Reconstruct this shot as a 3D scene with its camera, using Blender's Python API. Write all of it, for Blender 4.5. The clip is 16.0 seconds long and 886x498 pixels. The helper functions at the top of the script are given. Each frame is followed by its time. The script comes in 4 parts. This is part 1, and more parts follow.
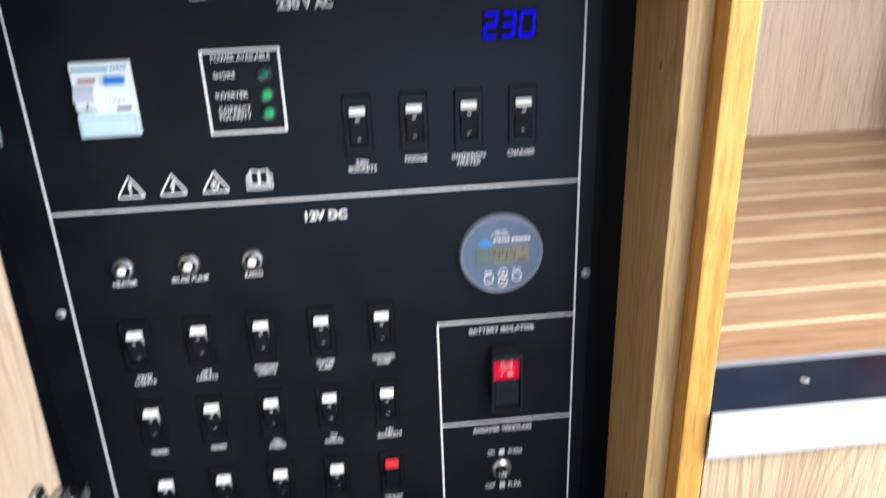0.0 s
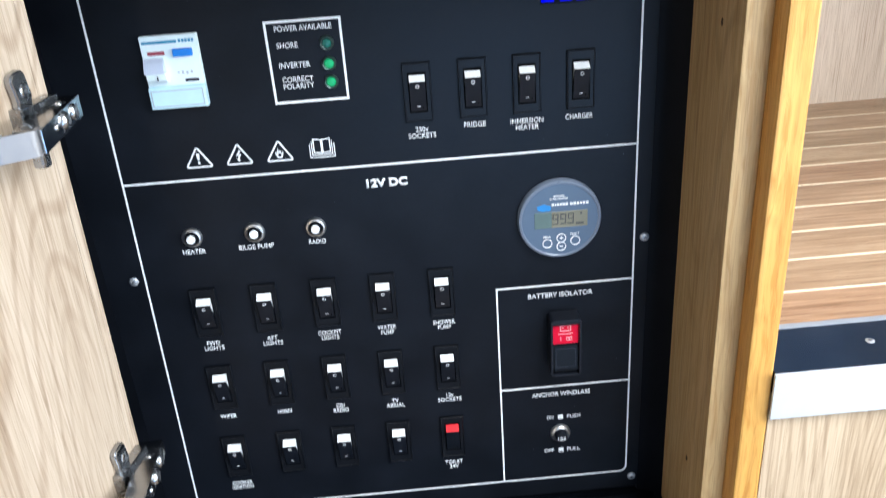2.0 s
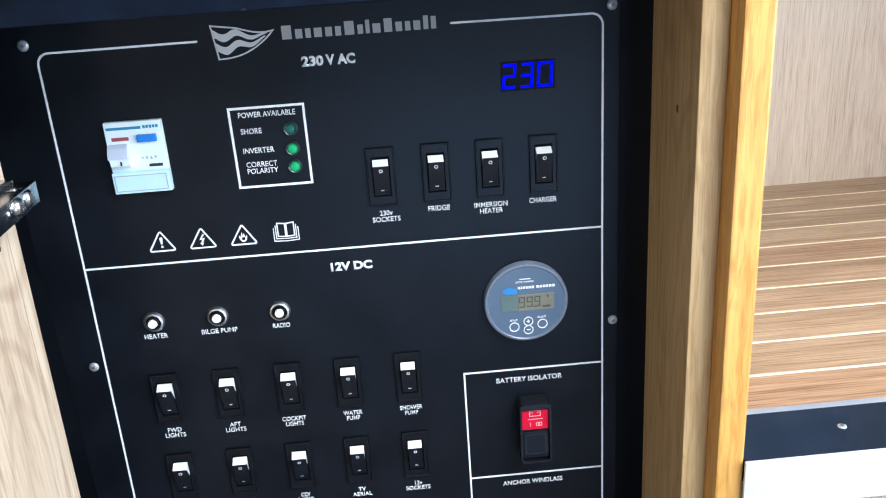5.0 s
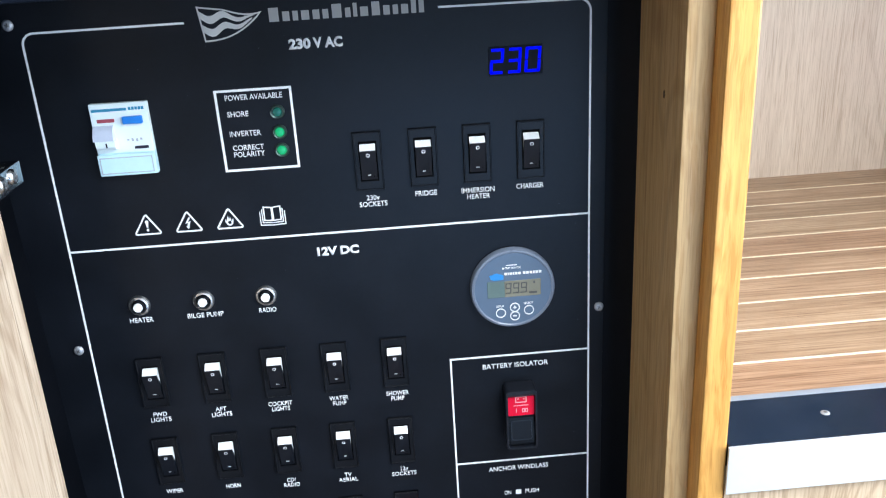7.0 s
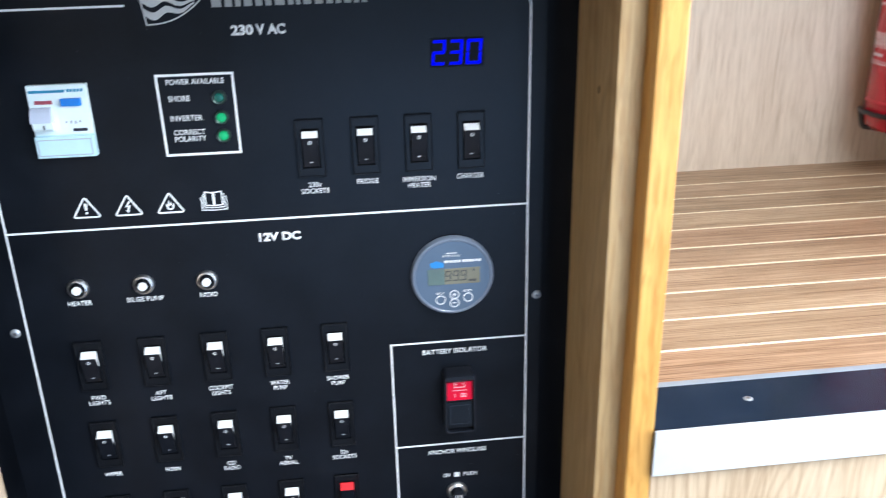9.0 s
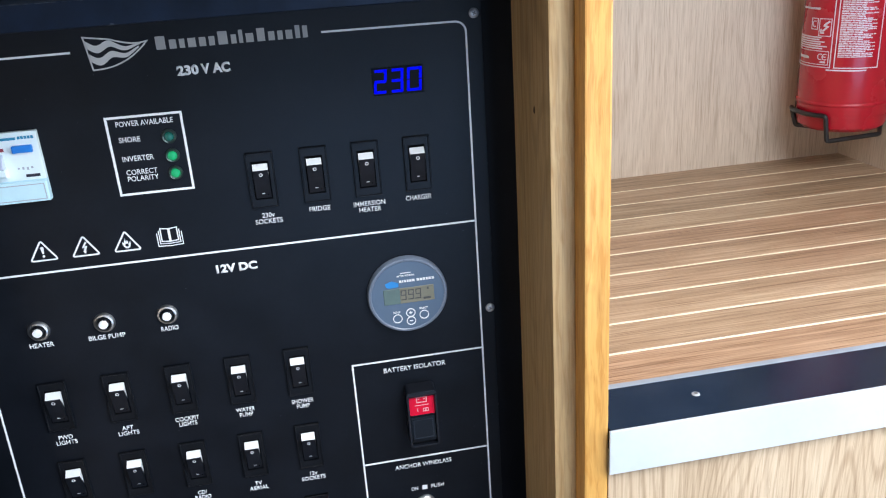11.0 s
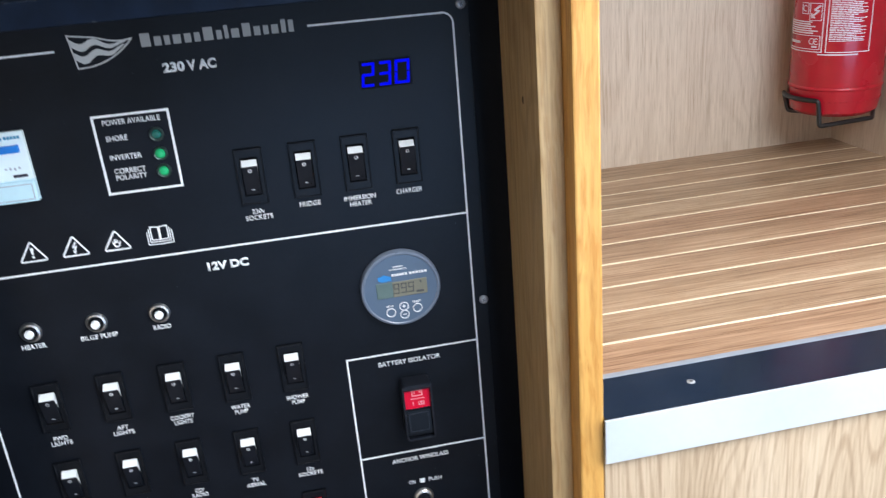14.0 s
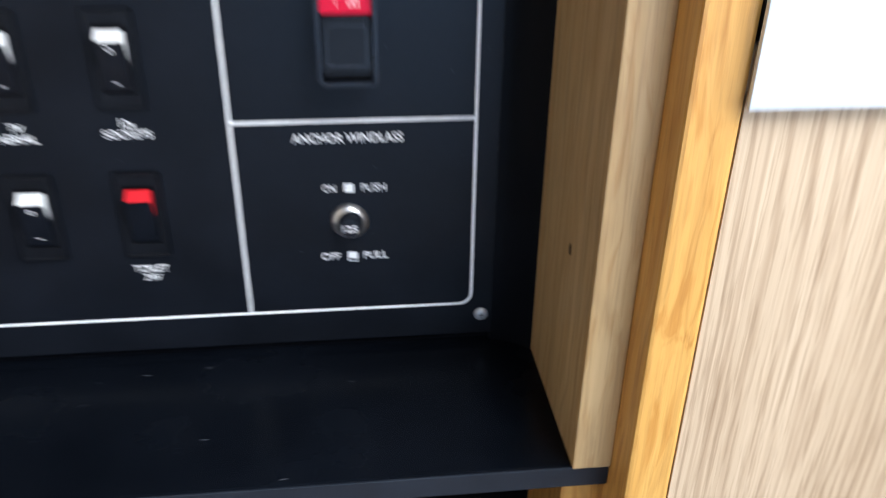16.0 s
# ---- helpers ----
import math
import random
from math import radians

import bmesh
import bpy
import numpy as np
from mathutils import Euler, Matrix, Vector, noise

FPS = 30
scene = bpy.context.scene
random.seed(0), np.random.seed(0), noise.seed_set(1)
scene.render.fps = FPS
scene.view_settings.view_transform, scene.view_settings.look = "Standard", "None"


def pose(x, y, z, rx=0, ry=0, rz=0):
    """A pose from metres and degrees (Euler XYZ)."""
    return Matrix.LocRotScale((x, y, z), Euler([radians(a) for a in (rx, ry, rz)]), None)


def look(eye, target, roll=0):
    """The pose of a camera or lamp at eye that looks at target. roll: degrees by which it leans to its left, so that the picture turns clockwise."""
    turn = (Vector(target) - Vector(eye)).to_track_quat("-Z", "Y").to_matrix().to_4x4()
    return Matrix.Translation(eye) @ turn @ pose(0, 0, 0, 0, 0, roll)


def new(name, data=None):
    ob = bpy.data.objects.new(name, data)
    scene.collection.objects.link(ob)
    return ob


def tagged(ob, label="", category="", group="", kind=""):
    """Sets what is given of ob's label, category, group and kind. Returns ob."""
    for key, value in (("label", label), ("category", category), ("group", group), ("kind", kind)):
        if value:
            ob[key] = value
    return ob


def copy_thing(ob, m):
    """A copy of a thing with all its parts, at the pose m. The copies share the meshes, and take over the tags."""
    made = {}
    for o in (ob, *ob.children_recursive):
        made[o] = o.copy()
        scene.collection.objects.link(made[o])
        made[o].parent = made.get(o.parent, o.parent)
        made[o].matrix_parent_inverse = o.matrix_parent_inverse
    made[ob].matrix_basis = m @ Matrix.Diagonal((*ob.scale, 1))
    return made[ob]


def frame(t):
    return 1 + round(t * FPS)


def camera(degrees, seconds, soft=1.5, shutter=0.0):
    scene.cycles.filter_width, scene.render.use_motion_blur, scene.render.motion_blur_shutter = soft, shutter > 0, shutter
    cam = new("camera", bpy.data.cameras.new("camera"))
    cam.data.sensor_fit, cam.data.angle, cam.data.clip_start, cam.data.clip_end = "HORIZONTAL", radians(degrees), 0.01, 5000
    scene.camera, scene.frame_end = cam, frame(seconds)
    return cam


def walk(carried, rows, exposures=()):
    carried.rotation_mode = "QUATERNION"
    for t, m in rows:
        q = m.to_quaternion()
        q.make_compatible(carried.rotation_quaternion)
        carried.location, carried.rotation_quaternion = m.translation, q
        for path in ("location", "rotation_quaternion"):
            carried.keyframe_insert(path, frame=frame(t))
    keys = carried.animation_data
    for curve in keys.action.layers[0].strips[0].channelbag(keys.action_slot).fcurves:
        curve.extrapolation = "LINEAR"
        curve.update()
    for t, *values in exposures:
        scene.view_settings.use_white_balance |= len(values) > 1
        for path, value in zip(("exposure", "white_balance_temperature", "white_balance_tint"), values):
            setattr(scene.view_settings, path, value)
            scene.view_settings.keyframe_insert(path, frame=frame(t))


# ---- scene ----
cam = camera(57.3, 16.0, 1.1, 0.8)
PATH = [
    (0, (0.037, -0.562, 1.564), (0.201, 1.246, 0.725), -2.0),
    (0.5, (0.03, -0.568, 1.551), (0.138, 1.184, 0.594), -2.7),
    (1, (0.028, -0.57, 1.554), (0.092, 1.185, 0.597), -3.7),
    (1.5, (0.025, -0.575, 1.55), (0.078, 1.198, 0.626), -3.9),
    (2, (0.024, -0.575, 1.555), (0.076, 1.226, 0.687), -4.2),
    (2.5, (0.041, -0.572, 1.556), (0.098, 1.268, 0.774), -4.6),
    (3, (0.042, -0.572, 1.556), (0.111, 1.286, 0.821), -4.5),
    (3.5, (0.043, -0.57, 1.557), (0.116, 1.3, 0.853), -4.5),
    (6, (0.051, -0.572, 1.556), (0.137, 1.302, 0.862), -3.7),
    (6.5, (0.053, -0.575, 1.551), (0.14, 1.3, 0.859), -3.7),
    (7, (0.05, -0.573, 1.55), (0.15, 1.294, 0.84), -3.4),
    (7.5, (0.053, -0.573, 1.549), (0.146, 1.287, 0.82), -3.5),
    (8, (0.052, -0.575, 1.547), (0.158, 1.28, 0.809), -3.3),
    (8.5, (0.058, -0.575, 1.547), (0.185, 1.274, 0.796), -3.0),
    (9, (0.061, -0.583, 1.555), (0.266, 1.261, 0.807), -1.4),
    (9.5, (0.063, -0.602, 1.567), (0.356, 1.238, 0.84), -0.8),
    (12, (0.071, -0.603, 1.568), (0.342, 1.246, 0.855), -5.5),
    (12.5, (0.073, -0.603, 1.57), (0.344, 1.253, 0.875), -6.0),
    (13, (0.071, -0.603, 1.568), (0.337, 1.25, 0.864), -6.0),
    (13.5, (0.07, -0.603, 1.564), (0.336, 1.244, 0.844), -5.9),
    (14, (0.072, -0.602, 1.566), (0.372, 1.232, 0.828), -5.0),
    (14.5, (0.064, -0.598, 1.537), (0.363, 1.201, 0.717), -2.0),
    (15, (0.08, -0.533, 1.456), (0.317, 1.219, 0.521), -0.9),
    (15.3, (0.1, -0.467, 1.369), (0.293, 1.289, 0.431), -0.8),
    (15.5, (0.106, -0.433, 1.337), (0.288, 1.315, 0.383), -0.8),
    (15.6, (0.108, -0.419, 1.321), (0.301, 1.332, 0.375), -0.4),
    (16, (0.137, -0.354, 1.263), (0.342, 1.391, 0.307), 0.8),
]
walk(cam, [(t, look(eye, target, roll)) for t, eye, target, roll in PATH],
     exposures=((0, 0.24, 6900, 13.5), (0.5, 0.37, 6550, 10.5), (1, 0.33, 6350, 8.2), (3, 0.22, 6200, 8.2), (6.5, 0.26, 6150, 8.0), (8, 0.25, 6150, 8.2),
                (9, 0.26, 6150, 8.2), (9.5, 0.08, 6200, 10), (12, 0.0, 6250, 9.6), (14, -0.02, 6300, 10), (15, -0.02, 6400, 11), (16, 0.18, 6350, 11.3)))

# ---------------------------------------------------------------- light
world = bpy.data.worlds.new("sky")
scene.world = world
world.use_nodes = True
wn = world.node_tree
sky = wn.nodes.new("ShaderNodeTexSky")
sky.sky_type = "NISHITA"
sky.sun_disc = False
sky.sun_elevation, sky.sun_rotation = radians(42), radians(150)
wn.links.new(sky.outputs[0], wn.nodes["Background"].inputs[0])
wn.nodes["Background"].inputs[1].default_value = 0.1

sun_data = bpy.data.lights.new("sun", "SUN")
sun_data.energy, sun_data.angle, sun_data.color = 0.7, radians(24), (1.0, 0.97, 0.93)
sun = new("sun", sun_data)
sun.matrix_world = look((1.4, -2.4, 3.6), (0, 0, 1.2))


def area_lamp(name, eye, target, w, h, power, colour):
    d = bpy.data.lights.new(name, "AREA")
    d.shape, d.size, d.size_y, d.energy, d.color = "RECTANGLE", w, h, power, colour
    ob = new(name, d)
    ob.matrix_world = look(eye, target)
    return ob


area_lamp("daylight_aft", (0.55, -2.42, 0.8), (0.55, 0, 0.8), 1.5, 0.8, 15, (0.37, 0.61, 1.0))
# unseen lamp added at the right, mainly to brighten the door
area_lamp("fill_side", (1.97, -0.95, 1.5), (0, -0.95, 1.5), 1.3, 0.55, 41, (0.86, 0.94, 1.0))
# unseen lamp added overhead to brighten the shelf and the front faces
area_lamp("fill_above", (0.75, -0.75, 2.03), (0.75, -0.75, 0), 0.9, 0.8, 31, (0.88, 0.945, 1.0))


# ---------------------------------------------------------------- materials
def node_mat(name):
    m = bpy.data.materials.new(name)
    m.use_nodes = True
    return m, m.node_tree, m.node_tree.nodes["Principled BSDF"]


def coords(nt, scale, spread=0.0):
    tc = nt.nodes.new("ShaderNodeTexCoord")
    mp = nt.nodes.new("ShaderNodeMapping")
    mp.inputs["Scale"].default_value = scale
    if spread:
        oi = nt.nodes.new("ShaderNodeObjectInfo")
        mul = nt.nodes.new("ShaderNodeVectorMath")
        mul.operation = "MULTIPLY"
        nt.links.new(oi.outputs["Random"], mul.inputs[0])
        mul.inputs[1].default_value = (spread, spread * 1.7, spread * 2.3)
        nt.links.new(mul.outputs[0], mp.inputs["Location"])
    nt.links.new(tc.outputs["Object"], mp.inputs["Vector"])
    return mp.outputs[0]


def warped(nt, scale, spread, amount):
    """Coordinates whose lines wander by amount metres, so that grain is never ruled straight."""
    base = coords(nt, (1, 1, 1), spread)
    n = nt.nodes.new("ShaderNodeTexNoise")
    n.inputs["Scale"].default_value, n.inputs["Detail"].default_value = 9.0, 2.0
    nt.links.new(base, n.inputs["Vector"])
    off = nt.nodes.new("ShaderNodeVectorMath")
    off.operation = "MULTIPLY_ADD"
    nt.links.new(n.outputs["Color"], off.inputs[0])
    off.inputs[1].default_value = (amount,) * 3
    nt.links.new(base, off.inputs[2])
    mp = nt.nodes.new("ShaderNodeMapping")
    mp.inputs["Scale"].default_value = scale
    nt.links.new(off.outputs[0], mp.inputs["Vector"])
    return mp.outputs[0]


def noise_tex(nt, vec, scale, detail=4.0, rough=0.55, dist=0.0):
    n = nt.nodes.new("ShaderNodeTexNoise")
    n.inputs["Scale"].default_value = scale
    n.inputs["Detail"].default_value = detail
    n.inputs["Roughness"].default_value = rough
    n.inputs["Distortion"].default_value = dist
    nt.links.new(vec, n.inputs["Vector"])
    return n.outputs["Fac"]


def ramp(nt, fac, stops):
    r = nt.nodes.new("ShaderNodeValToRGB")
    els = r.color_ramp.elements
    while len(els) < len(stops):
        els.new(0.5)
    for e, (p, c) in zip(els, stops):
        e.position, e.color = p, (*c, 1) if len(c) == 3 else c
    nt.links.new(fac, r.inputs[0])
    return r.outputs[0]


def mixed(nt, a, b, fac, kind="MIX"):
    m = nt.nodes.new("ShaderNodeMix")
    m.data_type, m.blend_type = "RGBA", kind
    for k, v in ((0, fac), (6, a), (7, b)):
        if isinstance(v, (int, float, tuple)):
            m.inputs[k].default_value = v if not isinstance(v, tuple) else (*v, 1)
        else:
            nt.links.new(v, m.inputs[k])
    return m.outputs[2]


def math_node(nt, op, a, b=0.0):
    m = nt.nodes.new("ShaderNodeMath")
    m.operation = op
    for k, v in ((0, a), (1, b)):
        if isinstance(v, (int, float)):
            m.inputs[k].default_value = v
        else:
            nt.links.new(v, m.inputs[k])
    return m.outputs[0]


def bumped(nt, bsdf, height, strength, dist):
    b = nt.nodes.new("ShaderNodeBump")
    b.inputs["Strength"].default_value, b.inputs["Distance"].default_value = strength, dist
    nt.links.new(height, b.inputs["Height"])
    nt.links.new(b.outputs[0], bsdf.inputs["Normal"])


def plain(name, colour, rough=0.5, metal=0.0, vary=0.12, size=60.0, bump=0.0, coat=0.0, spec=0.5, rough_vary=0.12):
    """A paint, plastic or metal with slight clouding, specks and uneven gloss."""
    m, nt, b = node_mat(name)
    v = coords(nt, (1, 1, 1))
    big = noise_tex(nt, v, size, 5)
    fine = noise_tex(nt, v, size * 14, 3)
    lo = tuple(c * (1 - vary) for c in colour)
    hi = tuple(min(1, c * (1 + vary)) for c in colour)
    col = ramp(nt, big, [(0.3, lo), (0.7, hi)])
    col = mixed(nt, col, ramp(nt, fine, [(0.35, (0.82,) * 3), (0.6, (1,) * 3)]), 0.5 * min(1, vary * 4), "MULTIPLY")
    nt.links.new(col, b.inputs["Base Color"])
    r = ramp(nt, big, [(0.3, (max(0.02, rough - rough_vary * rough),) * 3), (0.7, (min(1, rough + rough_vary * rough),) * 3)])
    nt.links.new(r, b.inputs["Roughness"])
    b.inputs["Metallic"].default_value = metal
    b.inputs["Coat Weight"].default_value = coat
    b.inputs["Coat Roughness"].default_value = 0.12
    b.inputs["Specular IOR Level"].default_value = spec
    if bump:
        bumped(nt, b, fine, bump, 0.0004)
    return m


def wood(name, dark, mid, light, axis="Z", rings=5.0, ring_mix=0.35, rough=0.45, coat=0.0, spread=0.0, pores=0.5, fine=300.0, lines=0.5, tint=None, streaky=0.5, bare=0.42, wander=1.0, count=210.0, stretch=0.16, bend=0.03, dash=9.0, fleck=0.0):
    """Timber: broad tone, long fine streaks, thin growth lines that wander and close into arches, and short pores, all along one axis."""
    m, nt, b = node_mat(name)
    al = {"X": 0, "Y": 1, "Z": 2}[axis]

    def sc(across, along):
        return tuple(along if i == al else across for i in range(3))

    field = noise_tex(nt, warped(nt, sc(rings, rings * stretch), spread, bend), 1.0, 1.5, 0.4, 0.2)
    wavy = math_node(nt, "SINE", math_node(nt, "MULTIPLY", field, count))
    wavy = math_node(nt, "ADD", math_node(nt, "MULTIPLY", wavy, 0.5), 0.5)
    streak = noise_tex(nt, warped(nt, sc(fine, fine * 0.016), spread, 0.018 * wander), 1.0, 4, 0.5, 0.2)
    cloud = noise_tex(nt, coords(nt, sc(16, 1.6), spread), 1.0, 4, 0.55)
    thin = noise_tex(nt, warped(nt, sc(fine * 0.6, dash), spread, 0.022 * wander), 1.0, 3, 0.55, 0.3)
    pore = noise_tex(nt, coords(nt, sc(700, 26), spread), 1.0, 3, 0.55)
    tone = math_node(nt, "ADD", math_node(nt, "MULTIPLY", streak, streaky), math_node(nt, "MULTIPLY", cloud, 1.0 - streaky))
    col = ramp(nt, tone, [(0.34, dark), (0.5, mid), (0.66, light)])
    patch = ramp(nt, noise_tex(nt, coords(nt, sc(9, 1.2), spread), 1.0, 2), [(bare, (0, 0, 0)), (bare + 0.18, (1, 1, 1))])
    arch = ramp(nt, wavy, [(0.0, (0.62, 0.54, 0.47)), (0.32, (1, 1, 1))])
    arch = mixed(nt, (1, 1, 1), arch, patch)
    col = mixed(nt, col, arch, ring_mix, "MULTIPLY")
    col = mixed(nt, col, ramp(nt, thin, [(0.34, (0.58, 0.50, 0.43)), (0.44, (1, 1, 1))]), lines, "MULTIPLY")
    col = mixed(nt, col, ramp(nt, pore, [(0.36, (0.66, 0.6, 0.54)), (0.5, (1, 1, 1))]), pores, "MULTIPLY")
    if fleck:
        silk = noise_tex(nt, warped(nt, sc(210, 17), spread, 0.02), 1.0, 3, 0.6, 0.5)
        col = mixed(nt, col, ramp(nt, silk, [(0.38, (0.78, 0.64, 0.46)), (0.50, (1, 1, 1))]), fleck, "MULTIPLY")
    if tint:
        oi = nt.nodes.new("ShaderNodeObjectInfo")
        col = mixed(nt, col, ramp(nt, oi.outputs["Random"], [(0.0, tint[0]), (1.0, tint[1])]), 1.0, "MULTIPLY")
    nt.links.new(col, b.inputs["Base Color"])
    nt.links.new(ramp(nt, streak, [(0.3, (rough * 1.2,) * 3), (0.7, (rough * 0.85,) * 3)]), b.inputs["Roughness"])
    b.inputs["Coat Weight"].default_value = coat
    b.inputs["Coat Roughness"].default_value = 0.15
    bumped(nt, b, pore, 0.25, 0.0003)
    return m


def glowing(name, colour, strength, base=(0.02, 0.02, 0.02), spec=0.5):
    m, nt, b = node_mat(name)
    b.inputs["Base Color"].default_value = (*base, 1)
    b.inputs["Emission Color"].default_value = (*colour, 1)
    b.inputs["Emission Strength"].default_value = strength
    b.inputs["Roughness"].default_value = 0.3
    b.inputs["Specular IOR Level"].default_value = spec
    return m


OAK_PALE = wood("pale_oak_laminate", (0.445, 0.32, 0.205), (0.55, 0.412, 0.278), (0.63, 0.49, 0.348), "Z", 8.0, 0.55, 0.5, lines=0.36, fine=480.0, streaky=0.38, bare=0.26, count=330.0, stretch=0.22, bend=0.007, wander=0.12, dash=11.0, pores=0.6)
OAK_DOOR = wood("oak_laminate_door", (0.405, 0.302, 0.213), (0.505, 0.393, 0.292), (0.59, 0.474, 0.367), "Z", 7.0, 0.5, 0.45, lines=0.5, fine=330.0, streaky=0.45, bare=0.28, count=190.0, stretch=0.16, bend=0.008, wander=0.2, dash=12.0, pores=0.45)
OAK_GREY = wood("greyed_oak_laminate", (0.50, 0.402, 0.315), (0.605, 0.502, 0.402), (0.665, 0.565, 0.462), "Z", 4.0, 0.25, 0.55, lines=0.34, fine=520.0, streaky=0.45, wander=0.1)
OAK_POST = wood("oak_post", (0.44, 0.268, 0.118), (0.565, 0.378, 0.178), (0.65, 0.462, 0.238), "Z", 9.0, 0.6, 0.42, pores=0.4, lines=0.3, streaky=0.35, fleck=0.5, wander=0.3, count=120.0, stretch=0.3)
OAK_GOLD = wood("varnished_golden_oak", (0.50, 0.235, 0.05), (0.615, 0.322, 0.079), (0.69, 0.39, 0.112), "Z", 13.0, 0.35, 0.4, 0.08, pores=0.35, lines=0.3, streaky=0.35, bare=0.36, fleck=0.75, stretch=0.06)
TEAK = wood("teak_plank", (0.225, 0.142, 0.087), (0.38, 0.255, 0.166), (0.51, 0.368, 0.25), "X", 9.0, 0.55, 0.42, 0.1, 3.0, 0.7, 600.0, 0.85, ((1.06, 0.975, 0.92), (1.0, 1.035, 1.0)), wander=0.12, bend=0.006, stretch=0.05, dash=6.0, streaky=0.55, count=120.0)
HOLLY = plain("holly_strip", (0.84, 0.74, 0.54), 0.45, vary=0.05, size=40)
BLACK_PLATE = plain("satin_black_plate", (0.0062, 0.0078, 0.0117), 0.35, vary=0.25, size=22, bump=0.06, spec=0.165)
BLACK_BOARD = plain("black_laminate_board", (0.0032, 0.0040, 0.0062), 0.45, vary=0.3, size=16, bump=0.08, spec=0.07)
BLACK_LEDGE = plain("black_laminate_ledge", (0.0029, 0.0041, 0.0068), 0.26, vary=0.3, size=16, bump=0.05, spec=0.15)
# edge band, this copy lightened for the stronger light on the ledge
EDGE_LIT = plain("edge_band_lit", (0.015, 0.019, 0.027), 0.4, spec=0.3, vary=0.2, size=30, bump=0.1)
# header's copy, darker for less light and bluer for reflected sky
EDGE_SHADED = plain("edge_band_shaded", (0.0032, 0.0070, 0.0165), 0.45, vary=0.5, size=30, bump=0.1, spec=0.12)
BLACK_TOP = plain("dull_black_top", (0.0042, 0.0078, 0.0165), 0.6, vary=0.4, size=14, bump=0.1, spec=0.10)
BLACK_SWITCH = plain("black_switch_plastic", (0.0050, 0.0060, 0.0086), 0.36, spec=0.2, vary=0.2, size=90, bump=0.1)
BLACK_SHROUD = plain("black_moulded_shroud", (0.010, 0.012, 0.018), 0.34, spec=0.4, vary=0.2, size=90, bump=0.1)
BLACK_ROCKER = plain("black_rocker_plastic", (0.0070, 0.0090, 0.0138), 0.30, spec=0.38, vary=0.2, size=90)
# blue in the base stands for the sky mirrored in the gloss
BLACK_GLOSS = plain("glossy_black_trim", (0.012, 0.019, 0.034), 0.16, spec=0.45, vary=0.2, size=20, rough_vary=0.5)
# near-black: the shade down in recesses is put into the colour
RECESS_SHADE = plain("recess_shade", (0.002, 0.002, 0.0025), 0.8, vary=0.1, spec=0.04)
PRINT = plain("white_print", (0.89, 0.90, 0.91), 0.5, vary=0.05, size=50)
SCUFF = plain("worn_edge", (0.05, 0.056, 0.068), 0.6, vary=0.3, size=80)
# grey puts the shade of screw slots and sockets into their colour
SLOT = plain("shaded_slot", (0.17, 0.17, 0.175), 0.5, 0.7, vary=0.1)
PRINT_GREY = plain("silver_print", (0.60, 0.60, 0.59), 0.5, vary=0.06, size=50)
NAME_GREY = plain("dull_silver_print", (0.36, 0.36, 0.355), 0.5, vary=0.06, size=50)
ZINC = plain("zinc_plated_screw", (0.50, 0.52, 0.56), 0.4, 0.5, vary=0.08, size=120)
EDGE_WEAR = plain("dull_edge_wear", (0.020, 0.026, 0.037), 0.6, vary=0.3, size=80)
WHITE_PLASTIC = plain("white_switch_plastic", (0.86, 0.87, 0.88), 0.35, vary=0.03, size=60)
RED_PLASTIC = plain("red_switch_plastic", (0.72, 0.02, 0.03), 0.3, vary=0.06, size=60)
RED_LENS = glowing("lit_red_lens", (1.0, 0.01, 0.07), 0.16, (0.55, 0.006, 0.03), 0.12)
PINK = plain("pink_print", (0.85, 0.42, 0.45), 0.5, vary=0.05)
CHROME = plain("polished_chrome", (0.66, 0.67, 0.69), 0.24, 1.0, vary=0.06, size=120, rough_vary=0.4)
NICKEL = plain("satin_nickel", (0.80, 0.80, 0.81), 0.36, 1.0, vary=0.06, size=120)
STEEL = plain("nickelled_steel", (0.50, 0.51, 0.53), 0.30, 1.0, vary=0.1, size=90, rough_vary=0.4)
HINGE = plain("bright_hinge_steel", (0.40, 0.41, 0.43), 0.2, 1.0, vary=0.12, size=90, rough_vary=0.5)
SATIN = plain("satin_hinge_link", (0.36, 0.35, 0.36), 0.5, 0.8, vary=0.06, size=90)
ALU = plain("brushed_aluminium_edge", (0.68, 0.725, 0.77), 0.42, 0.3, vary=0.05, size=14)
GREY_EDGE = plain("grey_aluminium_lip", (0.36, 0.40, 0.47), 0.4, 0.3, vary=0.08, size=30)
MCB_WHITE = plain("breaker_white_plastic", (0.80, 0.91, 0.94), 0.4, vary=0.03, size=60)
MCB_PALE = plain("breaker_clear_blue_cover", (0.58, 0.80, 0.88), 0.3, vary=0.05, size=60)
SPRING = plain("oiled_dark_spring", (0.10, 0.085, 0.065), 0.4, 0.8, vary=0.2, size=90)
MCB_LILAC = plain("breaker_lilac_plastic", (0.56, 0.61, 0.74), 0.35, vary=0.05, size=60)
NAVY_INK = plain("navy_ink", (0.01, 0.012, 0.03), 0.4, vary=0.1)
MCB_GREY = plain("breaker_grey_toggle", (0.42, 0.46, 0.53), 0.4, vary=0.05, size=60)
BLUE_INK = plain("blue_plastic", (0.012, 0.20, 0.68), 0.35, vary=0.06)
TEAL_INK = plain("teal_print", (0.02, 0.24, 0.42), 0.45, vary=0.06)
MAROON = plain("maroon_print", (0.34, 0.06, 0.09), 0.45, vary=0.06)
